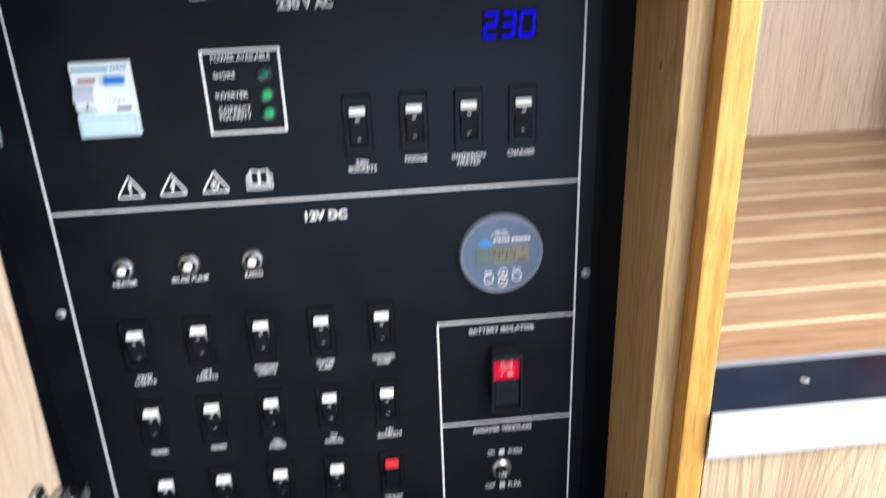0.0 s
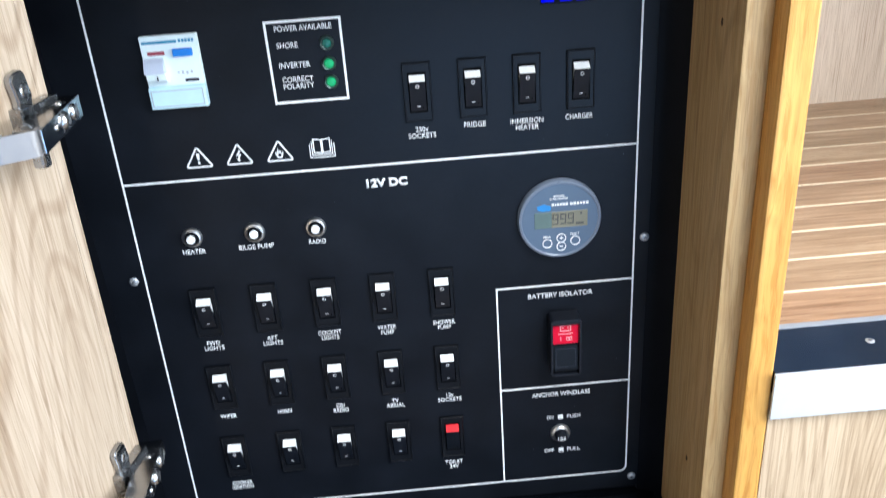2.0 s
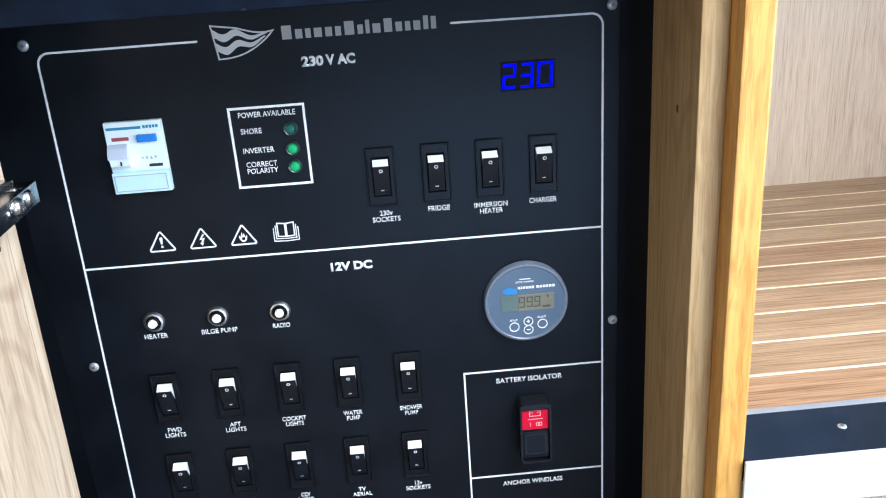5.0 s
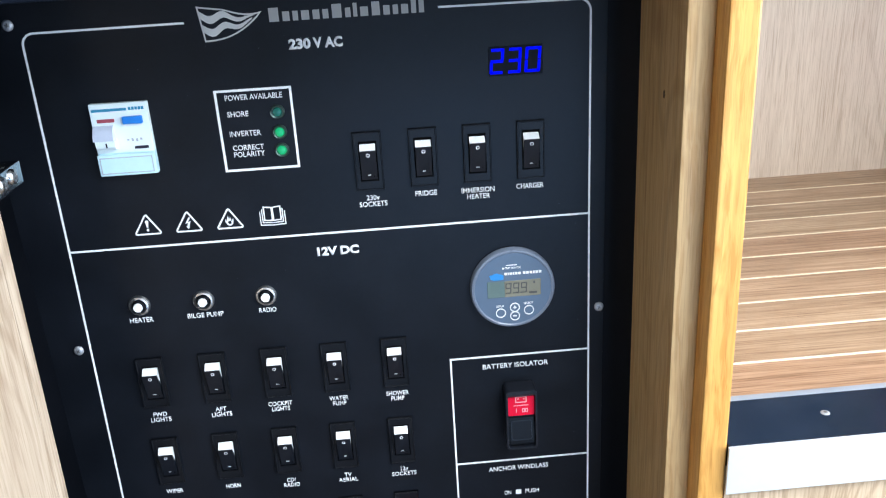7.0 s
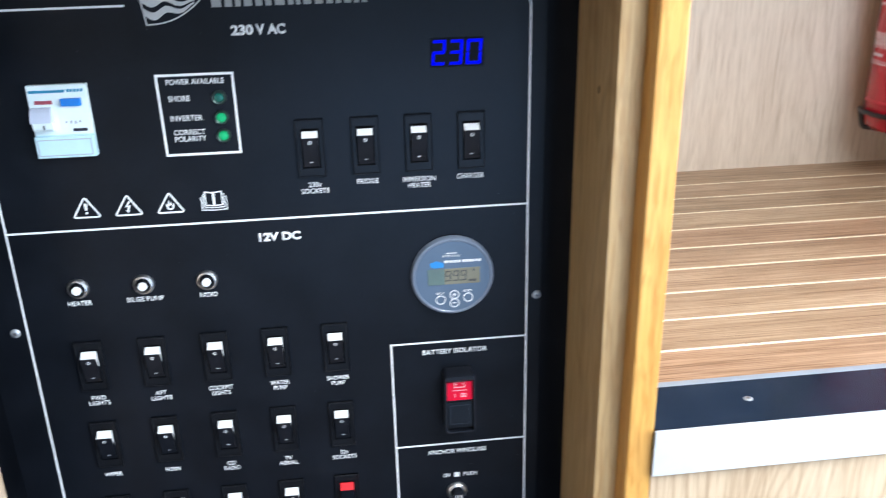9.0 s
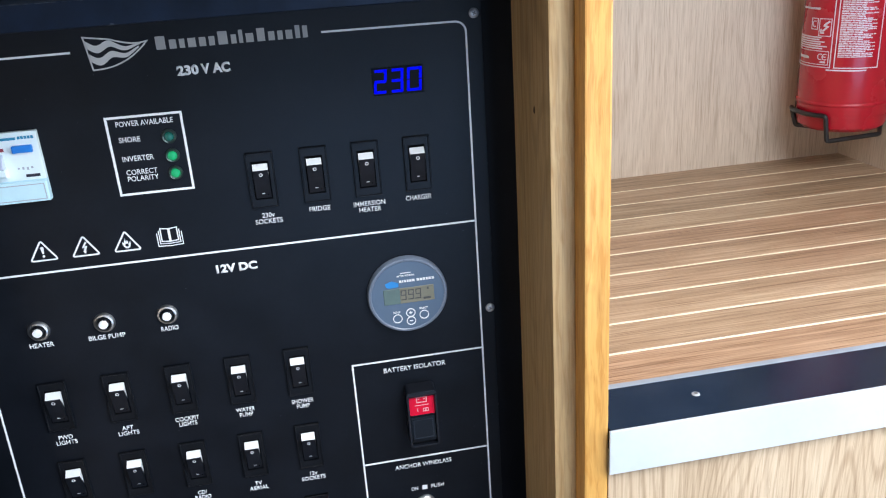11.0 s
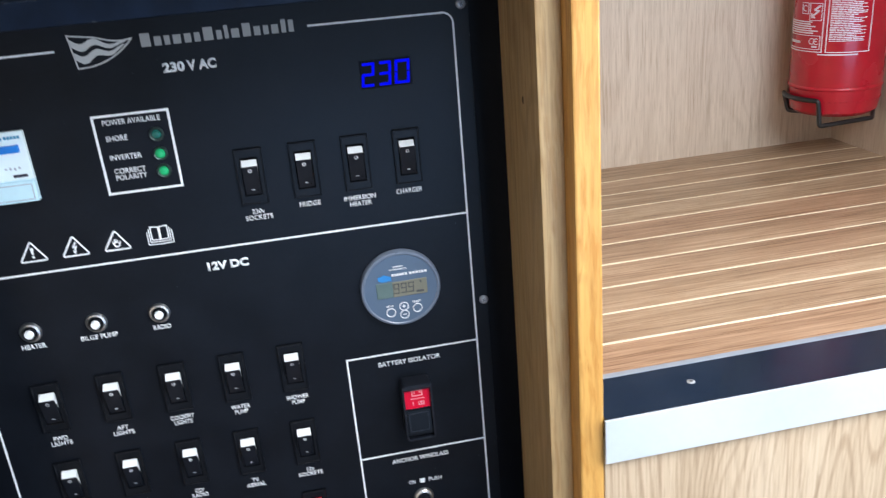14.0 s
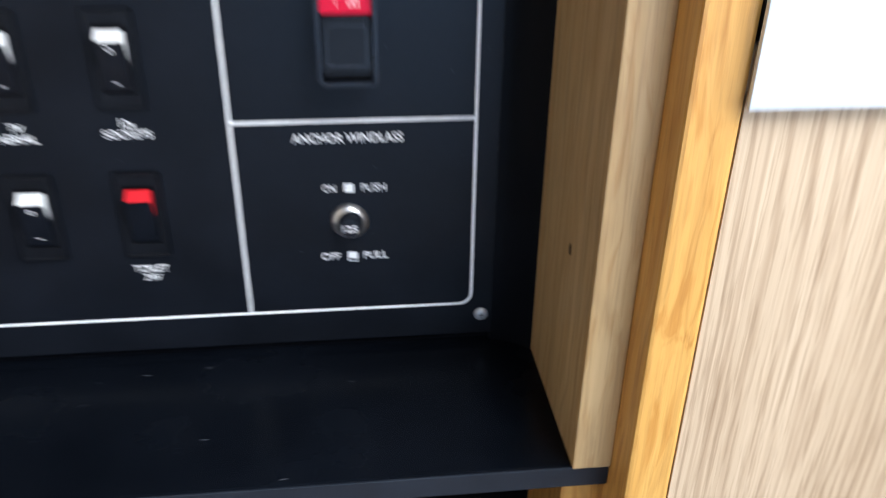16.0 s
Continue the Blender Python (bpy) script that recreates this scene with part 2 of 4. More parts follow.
GAUGE_FACE = plain("slate_blue_gauge_face", (0.095, 0.14, 0.21), 0.4, vary=0.05, size=40)
GAUGE_RIM = plain("grey_gauge_rim", (0.17, 0.205, 0.27), 0.3, vary=0.05, size=40)
LCD = plain("olive_lcd_glass", (0.215, 0.205, 0.15), 0.2, vary=0.1, size=25)
# the display's greenish sheen at the left, put into the colour
LCD_SHEEN = plain("lcd_glass_sheen", (0.115, 0.17, 0.16), 0.2, vary=0.1, size=25)
LCD_INK = plain("lcd_segments", (0.065, 0.062, 0.052), 0.4, vary=0.05)
SKY_BLUE = plain("sky_blue_print", (0.03, 0.25, 0.62), 0.45, vary=0.06)
GREEN_ON = glowing("lit_green_lamp", (0.01, 0.55, 0.17), 0.3, (0.01, 0.25, 0.10))
GREEN_OFF = plain("dull_green_lamp", (0.008, 0.11, 0.085), 0.15, vary=0.1)
DARK_CHROME = plain("dark_chrome", (0.10, 0.145, 0.135), 0.34, 0.8)
FILLER = plain("nail_hole_filler", (0.12, 0.07, 0.03), 0.6)
BLUE_LED = glowing("blue_led_segment", (0.0, 0.0, 1.0), 0.9, (0.0, 0.0, 0.02), 0.05)
SMOKED = plain("smoked_display_window", (0.002, 0.002, 0.006), 0.45, spec=0.12, vary=0.1)
RED_PAINT = plain("red_enamel", (0.43, 0.007, 0.022), 0.27, vary=0.1, size=14, coat=0.2)
LABEL_INK = plain("pale_label_print", (0.68, 0.62, 0.71), 0.5, vary=0.05)
WIRE = plain("black_plastic_coated_wire", (0.012, 0.012, 0.014), 0.35, vary=0.2)
CREAM = plain("cream_cabin_lining", (0.62, 0.61, 0.58), 0.6, vary=0.06, size=6)
CARPET = plain("brown_cabin_floor", (0.16, 0.11, 0.075), 0.6, vary=0.2, size=9)


# ---------------------------------------------------------------- mesh helpers
def box(bm, x0, x1, y0, y1, z0, z1, bevel=0.0, segs=2):
    t = bmesh.new()
    bmesh.ops.create_cube(t, size=1.0)
    bmesh.ops.transform(t, verts=t.verts, matrix=Matrix.Translation(((x0 + x1) / 2, (y0 + y1) / 2, (z0 + z1) / 2))
                        @ Matrix.Diagonal((abs(x1 - x0), abs(y1 - y0), abs(z1 - z0), 1)))
    if bevel:
        bmesh.ops.bevel(t, geom=t.edges[:], offset=bevel, segments=segs, affect="EDGES", profile=0.6)
    join(bm, t)
    return bm


def join(bm, other):
    me = bpy.data.meshes.new("tmp")
    other.to_mesh(me)
    other.free()
    bm.from_mesh(me)
    bpy.data.meshes.remove(me)
    return bm


def boxed(x0, x1, y0, y1, z0, z1, bevel=0.0, segs=2):
    return box(bmesh.new(), x0, x1, y0, y1, z0, z1, bevel, segs)


def lathe(profile, steps=40):
    """Turns (radius, out) round the -y axis: out is metres towards the viewer."""
    bm = bmesh.new()
    rings = []
    for r, o in profile:
        if r < 1e-6:
            rings.append([bm.verts.new((0, -o, 0))])
        else:
            rings.append([bm.verts.new((r * math.cos(2 * math.pi * i / steps), -o, r * math.sin(2 * math.pi * i / steps))) for i in range(steps)])
    for a, b in zip(rings, rings[1:]):
        for i in range(steps):
            j = (i + 1) % steps
            if len(a) == 1:
                bm.faces.new((a[0], b[i], b[j]))
            elif len(b) == 1:
                bm.faces.new((a[i], a[j], b[0]))
            else:
                bm.faces.new((a[i], a[j], b[j], b[i]))
    bmesh.ops.recalc_face_normals(bm, faces=bm.faces)
    return bm


def prism(points, y0, y1, bevel=0.0):
    """A flat shape given by (x, z) corners, from depth y0 to y1."""
    bm = bmesh.new()
    a = [bm.verts.new((x, y0, z)) for x, z in points]
    b = [bm.verts.new((x, y1, z)) for x, z in points]
    bm.faces.new(a)
    bm.faces.new(b[::-1])
    n = len(points)
    for i in range(n):
        j = (i + 1) % n
        bm.faces.new((a[i], b[i], b[j], a[j]))
    bmesh.ops.recalc_face_normals(bm, faces=bm.faces)
    if bevel:
        bmesh.ops.bevel(bm, geom=bm.edges[:], offset=bevel, segments=2, affect="EDGES")
    return bm


def side_prism(points, x0, x1):
    """A shape given by (y, z) corners, from x0 to x1."""
    bm = bmesh.new()
    a = [bm.verts.new((x0, y, z)) for y, z in points]
    b = [bm.verts.new((x1, y, z)) for y, z in points]
    bm.faces.new(a)
    bm.faces.new(b[::-1])
    n = len(points)
    for i in range(n):
        j = (i + 1) % n
        bm.faces.new((a[i], b[i], b[j], a[j]))
    bmesh.ops.recalc_face_normals(bm, faces=bm.faces)
    return bm


def ribbon(points, width, y0, y1, closed=False):
    """A printed line of one width along (x, z) points."""
    bm = bmesh.new()
    pts = [Vector(p) for p in points]
    n = len(pts)
    left, right = [], []
    for i, p in enumerate(pts):
        a = pts[i - 1] if (i or closed) else None
        b = pts[(i + 1) % n] if (i < n - 1 or closed) else None
        d1 = (p - a).normalized() if a is not None else None
        d2 = (b - p).normalized() if b is not None else None
        d = (d1 + d2).normalized() if d1 and d2 else (d1 or d2)
        k = 1.0 / max(0.4, d.dot(d2 or d1))
        s = Vector((-d.y, d.x)) * width / 2 * k
        left.append(p + s)
        right.append(p - s)
    lf = [bm.verts.new((v.x, y0, v.y)) for v in left]
    rf = [bm.verts.new((v.x, y0, v.y)) for v in right]
    lb = [bm.verts.new((v.x, y1, v.y)) for v in left]
    rb = [bm.verts.new((v.x, y1, v.y)) for v in right]
    for i in range(n if closed else n - 1):
        j = (i + 1) % n
        for q in ((lf[i], lf[j], rf[j], rf[i]), (lf[i], lb[i], lb[j], lf[j]), (rf[i], rf[j], rb[j], rb[i]), (lb[i], rb[i], rb[j], lb[j])):
            bm.faces.new(q)
    if not closed:
        bm.faces.new((lf[0], rf[0], rb[0], lb[0]))
        bm.faces.new((lf[-1], lb[-1], rb[-1], rf[-1]))
    bmesh.ops.recalc_face_normals(bm, faces=bm.faces)
    return bm


def arc(cx, cz, r, a0, a1, n=8):
    return [(cx + r * math.cos(radians(a0 + (a1 - a0) * i / n)), cz + r * math.sin(radians(a0 + (a1 - a0) * i / n))) for i in range(n + 1)]


def tube(points, r, sides=10):
    """A bent round rod through points."""
    bm = bmesh.new()
    pts = [Vector(p) for p in points]
    rings = []
    up = Vector((0.13, 0.31, 0.94))
    for i, p in enumerate(pts):
        d = (pts[min(i + 1, len(pts) - 1)] - pts[max(i - 1, 0)]).normalized()
        u = (up - d * up.dot(d)).normalized()
        w = d.cross(u)
        rings.append([bm.verts.new(p + r * (math.cos(2 * math.pi * k / sides) * u + math.sin(2 * math.pi * k / sides) * w)) for k in range(sides)])
    for a, b in zip(rings, rings[1:]):
        for k in range(sides):
            j = (k + 1) % sides
            bm.faces.new((a[k], a[j], b[j], b[k]))
    bm.faces.new(rings[0])
    bm.faces.new(rings[-1])
    bmesh.ops.recalc_face_normals(bm, faces=bm.faces)
    return bm


def rounded(points, r, n=5):
    """Points with each inner corner rounded off."""
    out = [Vector(points[0])]
    for a, b, c in zip(points, points[1:], points[2:]):
        a, b, c = Vector(a), Vector(b), Vector(c)
        p, q = b + (a - b).normalized() * r, b + (c - b).normalized() * r
        for i in range(n + 1):
            t = i / n
            out.append((1 - t) ** 2 * p + 2 * t * (1 - t) * b + t * t * q)
    return out + [Vector(points[-1])]


def part(name, bm, material, parent=None, label="", smooth=False):
    me = bpy.data.meshes.new(name)
    bm.to_mesh(me)
    bm.free()
    me.materials.append(material)
    if smooth:
        for p in me.polygons:
            p.use_smooth = True
        me.set_sharp_from_angle(angle=radians(38))
    ob = new(name, me)
    if parent is not None:
        ob.parent = parent
    if label:
        tagged(ob, label)
    return ob


def thing(name, label, category, group="", kind="", at=None):
    ob = tagged(new(name), label, category, group, kind)
    if at is not None:
        ob.matrix_basis = at if isinstance(at, Matrix) else Matrix.Translation(at)
    return ob


def lettering(text, cx, cz, cap, y=-0.0004, pitch=0.00295, bold=0.0, deep=0.0006, line=0.9):
    """Words facing the viewer, with cap height in metres, centred on (cx, cz)."""
    cu = bpy.data.curves.new("words", "FONT")
    cu.body, cu.align_x, cu.size = text, "CENTER", 1.0
    cu.offset, cu.space_line, cu.resolution_u = bold, line, 3
    ob = new("words", cu)
    me = bpy.data.meshes.new_from_object(ob)
    bpy.data.objects.remove(ob)
    bpy.data.curves.remove(cu)
    bm = bmesh.new()
    bm.from_mesh(me)
    bpy.data.meshes.remove(me)
    xs, ys = [v.co.x for v in bm.verts], [v.co.y for v in bm.verts]
    mx, my = (min(xs) + max(xs)) / 2, (min(ys) + max(ys)) / 2
    rows = text.count("\n") + 1
    sz = (cap * rows + cap * 0.22 * (rows - 1)) / (max(ys) - min(ys))
    longest = max(sum(0.5 if c in "I1" else 0.62 if c == " " else 1.2 if c in "MW" else 1.0 for c in row) for row in text.split("\n"))
    sx = longest * pitch / (max(xs) - min(xs))
    for v in bm.verts:
        v.co = Vector((cx + (v.co.x - mx) * sx, y, cz + (v.co.y - my) * sz))
    faces = bm.faces[:]
    ext = bmesh.ops.extrude_face_region(bm, geom=faces)
    for e in ext["geom"]:
        if isinstance(e, bmesh.types.BMVert):
            e.co.y += deep
    bmesh.ops.recalc_face_normals(bm, faces=bm.faces)
    return bm


# ---------------------------------------------------------------- cabin shell
def slab(name, x0, x1, y0, y1, z0, z1, material, label, category):
    return tagged(part(name, boxed(x0, x1, y0, y1, z0, z1), material), label, category, kind="structure")


slab("floor", -1.6, 2.0, -2.4, 0.7, -0.05, 0.0, CARPET, "brown cabin floor below the cabinets", "floor")
# the gap left in the ceiling is added for the overhead lamp
roof = bmesh.new()
for rx0, rx1, ry0, ry1 in ((-1.6, 0.3, -2.4, 0.7), (1.2, 2.0, -2.4, 0.7), (0.3, 1.2, -2.4, -1.15), (0.3, 1.2, -0.35, 0.7)):
    box(roof, rx0, rx1, ry0, ry1, 2.0, 2.05)
tagged(part("ceiling", roof, CREAM), "unseen cream lined ceiling with an opening added for light", "ceiling", kind="structure")
slab("wall_port", -1.65, -1.6, -2.4, 0.7, -0.05, 2.05, CREAM, "cream lined cabin side wall", "wall")


def wall_with_opening(name, along, at, thick, lo, hi, a0, a1, z0, z1, label):
    bm = bmesh.new()
    for p0, p1, q0, q1 in ((lo, a0, -0.05, 2.05), (a1, hi, -0.05, 2.05), (a0, a1, -0.05, z0), (a0, a1, z1, 2.05)):
        if along == "x":
            box(bm, p0, p1, at, at + thick, q0, q1)
        else:
            box(bm, at, at + thick, p0, p1, q0, q1)
    return tagged(part(name, bm, CREAM), label, "wall", kind="structure")


wall_with_opening("wall_aft", "x", -2.45, 0.05, -1.6, 2.0, -0.2, 1.3, 0.4, 1.2, "cream cabin wall with a wide low opening")
wall_with_opening("wall_front", "x", 0.7, 0.05, -1.6, 2.0, -0.2, 0.86, 1.5, 1.95, "cream wall with the windscreen opening")
# opening added in this unseen wall to hold the side lamp
wall_with_opening("wall_starboard", "y", 2.0, 0.05, -2.4, 0.7, -1.6, -0.3, 1.22, 1.78, "unseen cream side wall with an opening added for light")

# ---------------------------------------------------------------- cabinet frame round the panel
LEDGE_Z, HEAD_Z, FRONT_Y = 1.0125, 1.531, -0.1
slab("wall_cabinet_front", -1.6, -0.2425, -0.118, -0.1, 0.0, 2.0, OAK_PALE, "pale oak laminate cabinet front", "cabinet front")

cab = thing("panel_cabinet", "black lined recessed cabinet with oak posts", "cabinet", kind="structure")
part("back_board", boxed(-0.2245, 0.2245, 0.004, 0.016, LEDGE_Z, HEAD_Z), BLACK_BOARD, cab)
# curved strip added beside the post; its shape and black stand for shade
cove = bmesh.new()
foot = [(0.2045, 0.004)] + [(0.2045 + 0.0200 * k / 8, 0.0002 - 0.0112 * (k / 8) ** 1.8) for k in range(9)] + [(0.2245, 0.004)]
lo_ring = [cove.verts.new((x, y, LEDGE_Z)) for x, y in foot]
hi_ring = [cove.verts.new((x, y, HEAD_Z)) for x, y in foot]
cove.faces.new(lo_ring)
cove.faces.new(hi_ring[::-1])
for i in range(len(foot)):
    j = (i + 1) % len(foot)
    cove.faces.new((lo_ring[i], hi_ring[i], hi_ring[j], lo_ring[j]))
bmesh.ops.recalc_face_normals(cove, faces=cove.faces)
part("shade_cove", cove, BLACK_BOARD, cab, smooth=True)
part("side_board", boxed(-0.2425, -0.2245, -0.1, 0.016, 0.1, HEAD_Z), BLACK_BOARD, cab)
led = boxed(-0.2245, 0.2415, FRONT_Y + 0.0022, 0.05, LEDGE_Z - 0.0115, LEDGE_Z, 0.0012)
part("ledge", led, BLACK_LEDGE, cab, "black laminate ledge with a worn front edge greyed for light")
part("ledge_edge", boxed(-0.2245, 0.2412, FRONT_Y + 0.0014, FRONT_Y + 0.0024, LEDGE_Z - 0.0112, LEDGE_Z - 0.0004, 0.0003), EDGE_LIT, cab, "charcoal edge band, coloured for the stronger light")
part("header_edge", boxed(-0.2425, 0.2412, FRONT_Y - 0.0008, FRONT_Y + 0.0002, HEAD_Z + 0.0004, HEAD_Z + 0.0150, 0.0003), EDGE_SHADED, cab, "scuffed charcoal edge band, coloured for shade and blue sky")
part("header", boxed(-0.62, 0.2415, FRONT_Y, 0.46, HEAD_Z, HEAD_Z + 0.0155, 0.0012), BLACK_TOP, cab, "black laminate top with scuffed edge")
# added board, so the header's top mirrors dark instead of the cream wall
part("dark_backdrop", boxed(-0.62, 0.2415, 0.46, 0.475, HEAD_Z, 1.66), BLACK_TOP, cab)
# near-black sheet standing for the shade below the ledge
part("lower_shade", boxed(-0.2245, 0.2245, -0.03, -0.018, 0.1, LEDGE_Z - 0.0115), RECESS_SHADE, cab)
post = boxed(0.2245, 0.2415, FRONT_Y, 0.016, LEDGE_Z, HEAD_Z, 0.0009)
part("inner_post", post, OAK_POST, cab, "pale oak post with small nail holes")
part("lower_post", boxed(0.2245, 0.2415, FRONT_Y + 0.012, 0.05, 0.0, LEDGE_Z - 0.0115), OAK_GOLD, cab)
gold = boxed(0.2416, 0.2602, -0.1185, 0.05, 0.0, 2.0, 0.0016)
part("golden_post", gold, OAK_GOLD, cab, "varnished golden oak corner post")
for z in (1.4505, 1.102):
    hole = lathe([(0.0, 0.0006), (0.0012, 0.0006), (0.0017, 0.0)], 10)
    bmesh.ops.transform(hole, verts=hole.verts, matrix=pose(0.2245, -0.065, z, 0, 0, -90) @ Matrix.Diagonal((0.8, 1, 1.7, 1)))
    part("nail_hole", hole, FILLER, cab)
# scuffs along the header's and the ledge's edges, dust on the ledge
rng = random.Random(4)
scuff = bmesh.new()
for i in range(150):
    x = rng.uniform(-0.24, 0.235)
    w = rng.uniform(0.0004, 0.0045)
    box(scuff, x, x + w, FRONT_Y - 0.0010, FRONT_Y + 0.0004, HEAD_Z + 0.0148, HEAD_Z + 0.0148 + rng.uniform(0.0001, 0.0005))
box(scuff, -0.034, -0.032, FRONT_Y - 0.0011, FRONT_Y + 0.0005, HEAD_Z + 0.0003, HEAD_Z + 0.0014)
tagged(part("edge_scuff", scuff, EDGE_WEAR), "pale worn scuffs along the black edge", "scuffs", kind="stuff")
dust = bmesh.new()
for x, y in ((0.028, -0.0155), (0.058, -0.012), (0.063, -0.066), (0.13, -0.03), (-0.05, -0.05), (-0.11, -0.02), (0.1, -0.094)):
    w = rng.uniform(0.0012, 0.003)
    box(dust, x, x + w, y, y + 0.0005, LEDGE_Z - 0.0001, LEDGE_Z + 0.0003)
for i in range(40):
    x, z = rng.uniform(-0.21, 0.21), rng.uniform(1.03, 1.5)
    w = rng.uniform(0.0002, 0.0005)
    box(dust, x, x + w, -0.0002, 0.0002, z, z + w)
tagged(part("dust", dust, SCUFF), "pale dust specks on the black surfaces", "dust", kind="stuff")

# ---------------------------------------------------------------- open door
DOOR = pose(-0.2200, -0.087, 0, 0, 1.35, -11)
door = tagged(new("door_1"), "open oak laminate cabinet door on steel hinges", "door", kind="structure")
door.matrix_basis = DOOR
DZ0, DZ1 = 1.004, 1.546
part("door_leaf", boxed(-0.018, 0.0, -0.42, -0.0094, DZ0, DZ1, 0.0004), OAK_DOOR, door)
part("edge_band", boxed(-0.018, 0.0003, -0.0090, 0.0, DZ0, DZ1, 0.0012), OAK_DOOR, door, "pale oak lipping along the edge")


def screw_head(r, h, name, parent, m, material=STEEL):
    bm = lathe([(r * 1.02, 0.0), (r, h * 0.35), (r * 0.8, h * 0.8), (r * 0.45, h), (0.0, h)], 20)
    bmesh.ops.transform(bm, verts=bm.verts, matrix=m)
    s = part(name, bm, material, parent, smooth=True)
    return s


def cross_slot(r, h, parent, m):
    bm = bmesh.new()
    box(bm, -r * 0.42, r * 0.42, -h - 0.0001, -h + 0.0004, -r * 0.12, r * 0.12)
    box(bm, -r * 0.12, r * 0.12, -h - 0.00012, -h + 0.0004, -r * 0.42, r * 0.42)
    bmesh.ops.transform(bm, verts=bm.verts, matrix=m)
    return part("slot", bm, SLOT, parent)


def cabinet_hinge(z):
    """A concealed hinge, opened: cup and ears on the door, a channel arm swung out from the cabinet's side."""
    h = thing("cabinet_hinge", "nickelled steel concealed cup hinge, opened", "hinge", "hinges of the open door", at=DOOR @ pose(0, 0, z))
    cup = lathe([(0.0085, 0.0), (0.0085, 0.0030), (0.0070, 0.0046), (0.0, 0.0050)], 32)
    bmesh.ops.transform(cup, verts=cup.verts, matrix=pose(0, -0.0590, -0.0045, 0, 0, 90))
    part("cup", cup, NICKEL, h, smooth=True)
    outline = [(-0.0100, 0.0085), (-0.0075, 0.0115), (0.0010, 0.0128), (0.0035, 0.0110), (0.0058, -0.0020), (0.0020, -0.0125), (-0.0095, -0.0135), (-0.0080, -0.0030)]
    for y, ez, deep, big in ((-0.0265, 0.0170, 0.0050, 1.0), (-0.0725, 0.0, 0.0056, 1.25)):
        ear = prism([(a * big, b * big) for a, b in outline], -deep, 0.0, 0.0011)
        bmesh.ops.transform(ear, verts=ear.verts, matrix=pose(0, y, ez, 0, 0, 90))
        e = part("ear", ear, HINGE, h, smooth=True)
        m = pose(deep, y - 0.0005, ez + 0.001, 0, 0, 90)
        screw_head(0.0040, 0.0010, "screw", e, m, CHROME)
        cross_slot(0.0040, 0.0010, e, m)
    # plate that ties the upper ear to the arm, with a dark coil spring below it
    part("block", boxed(0.0, 0.0085, -0.0390, -0.0040, -0.0050, 0.0105, 0.0012), HINGE, h)
    for k in range(4):
        coil = lathe([(0.0026, 0.0), (0.0040, 0.0008), (0.0026, 0.0016)], 16)
        bmesh.ops.transform(coil, verts=coil.verts, matrix=pose(0.010, -0.0450, 0.0030 - 0.0030 * k, 90))
        part("spring_coil", coil, SPRING, h, smooth=True)
    # channel arm
    swing = pose(0.0075, 0.005, 0, 0, 0, 14.8)
    ch = bmesh.new()
    box(ch, 0.0058, 0.0074, -0.070, 0.0, -0.0066, 0.0066, 0.0005)
    box(ch, -0.0074, 0.0066, -0.070, 0.0, 0.0052, 0.0066, 0.0005)
    box(ch, -0.0074, 0.0066, -0.070, 0.0, -0.0066, -0.0052, 0.0005)
    bmesh.ops.transform(ch, verts=ch.verts, matrix=swing)
    c = part("arm", ch, HINGE, h)
    for y, r, hh in ((-0.016, 0.0048, 0.0024), (-0.034, 0.0052, 0.0032), (-0.047, 0.0022, 0.0012)):
        m = swing @ pose(0.0074, y, 0.0008, 0, 0, 90)
        screw_head(r, hh, "screw", c, m, CHROME)
        if r > 0.004:
            cross_slot(r, hh, c, m)
    m = swing @ pose(0.001, -0.018, 0.0066, -90)
    screw_head(0.0020, 0.0009, "rivet", c, m, CHROME)
    plate = bmesh.new()
    box(plate, -0.006, 0.005, -0.022, -0.001, -0.0050, 0.0050, 0.0010)
    bmesh.ops.transform(plate, verts=plate.verts, matrix=swing @ pose(-0.009, 0.004, 0, 0, 0, -14))
    part("mounting_plate", plate, HINGE, h)
    # bright cranked link back to the cup
    pts = rounded([(0.0282, -0.0560), (0.0302, -0.0635), (0.0160, -0.0770), (0.0100, -0.0785), (0.0050, -0.0760)], 0.0025)
    lk = ribbon([(x, -y) for x, y in pts], 0.0018, -0.0070, 0.0070)
    bmesh.ops.transform(lk, verts=lk.verts, matrix=pose(0, 0, 0, 90))
    part("link", lk, SATIN, h, "bright cranked steel link")
    part("tab", boxed(0.024, 0.031, -0.063, -0.056, -0.0145, -0.006, 0.0018), HINGE, h)
    return h


for hz in (1.437, 1.180):
    cabinet_hinge(hz)

# ---------------------------------------------------------------- alcove with teak shelf
SH_Z, AL_X0, AL_X1, AL_Y1 = 1.212, 0.2602, 0.877, 0.50
al = thing("alcove", "oak laminate lined open alcove", "alcove", kind="structure")
part("alcove_back", boxed(AL_X0, AL_X1 + 0.02, AL_Y1, AL_Y1 + 0.02, 0.9, 1.52), OAK_GREY, al)
part("alcove_sill", boxed(AL_X0, AL_X1 + 0.02, AL_Y1 + 0.02, 0.7, 1.48, 1.5), OAK_GREY, al)
part("alcove_side", boxed(AL_X1, AL_X1 + 0.018, -0.1, AL_Y1, 0.9, 2.0), OAK_GREY, al)
part("alcove_partition", boxed(0.2425, AL_X0, 0.05, 0.7, 0.9, 2.0), OAK_GREY, al)
part("shelf_core", boxed(AL_X0, AL_X1, -0.117, AL_Y1, 1.185, 1.2), OAK_GREY, al)
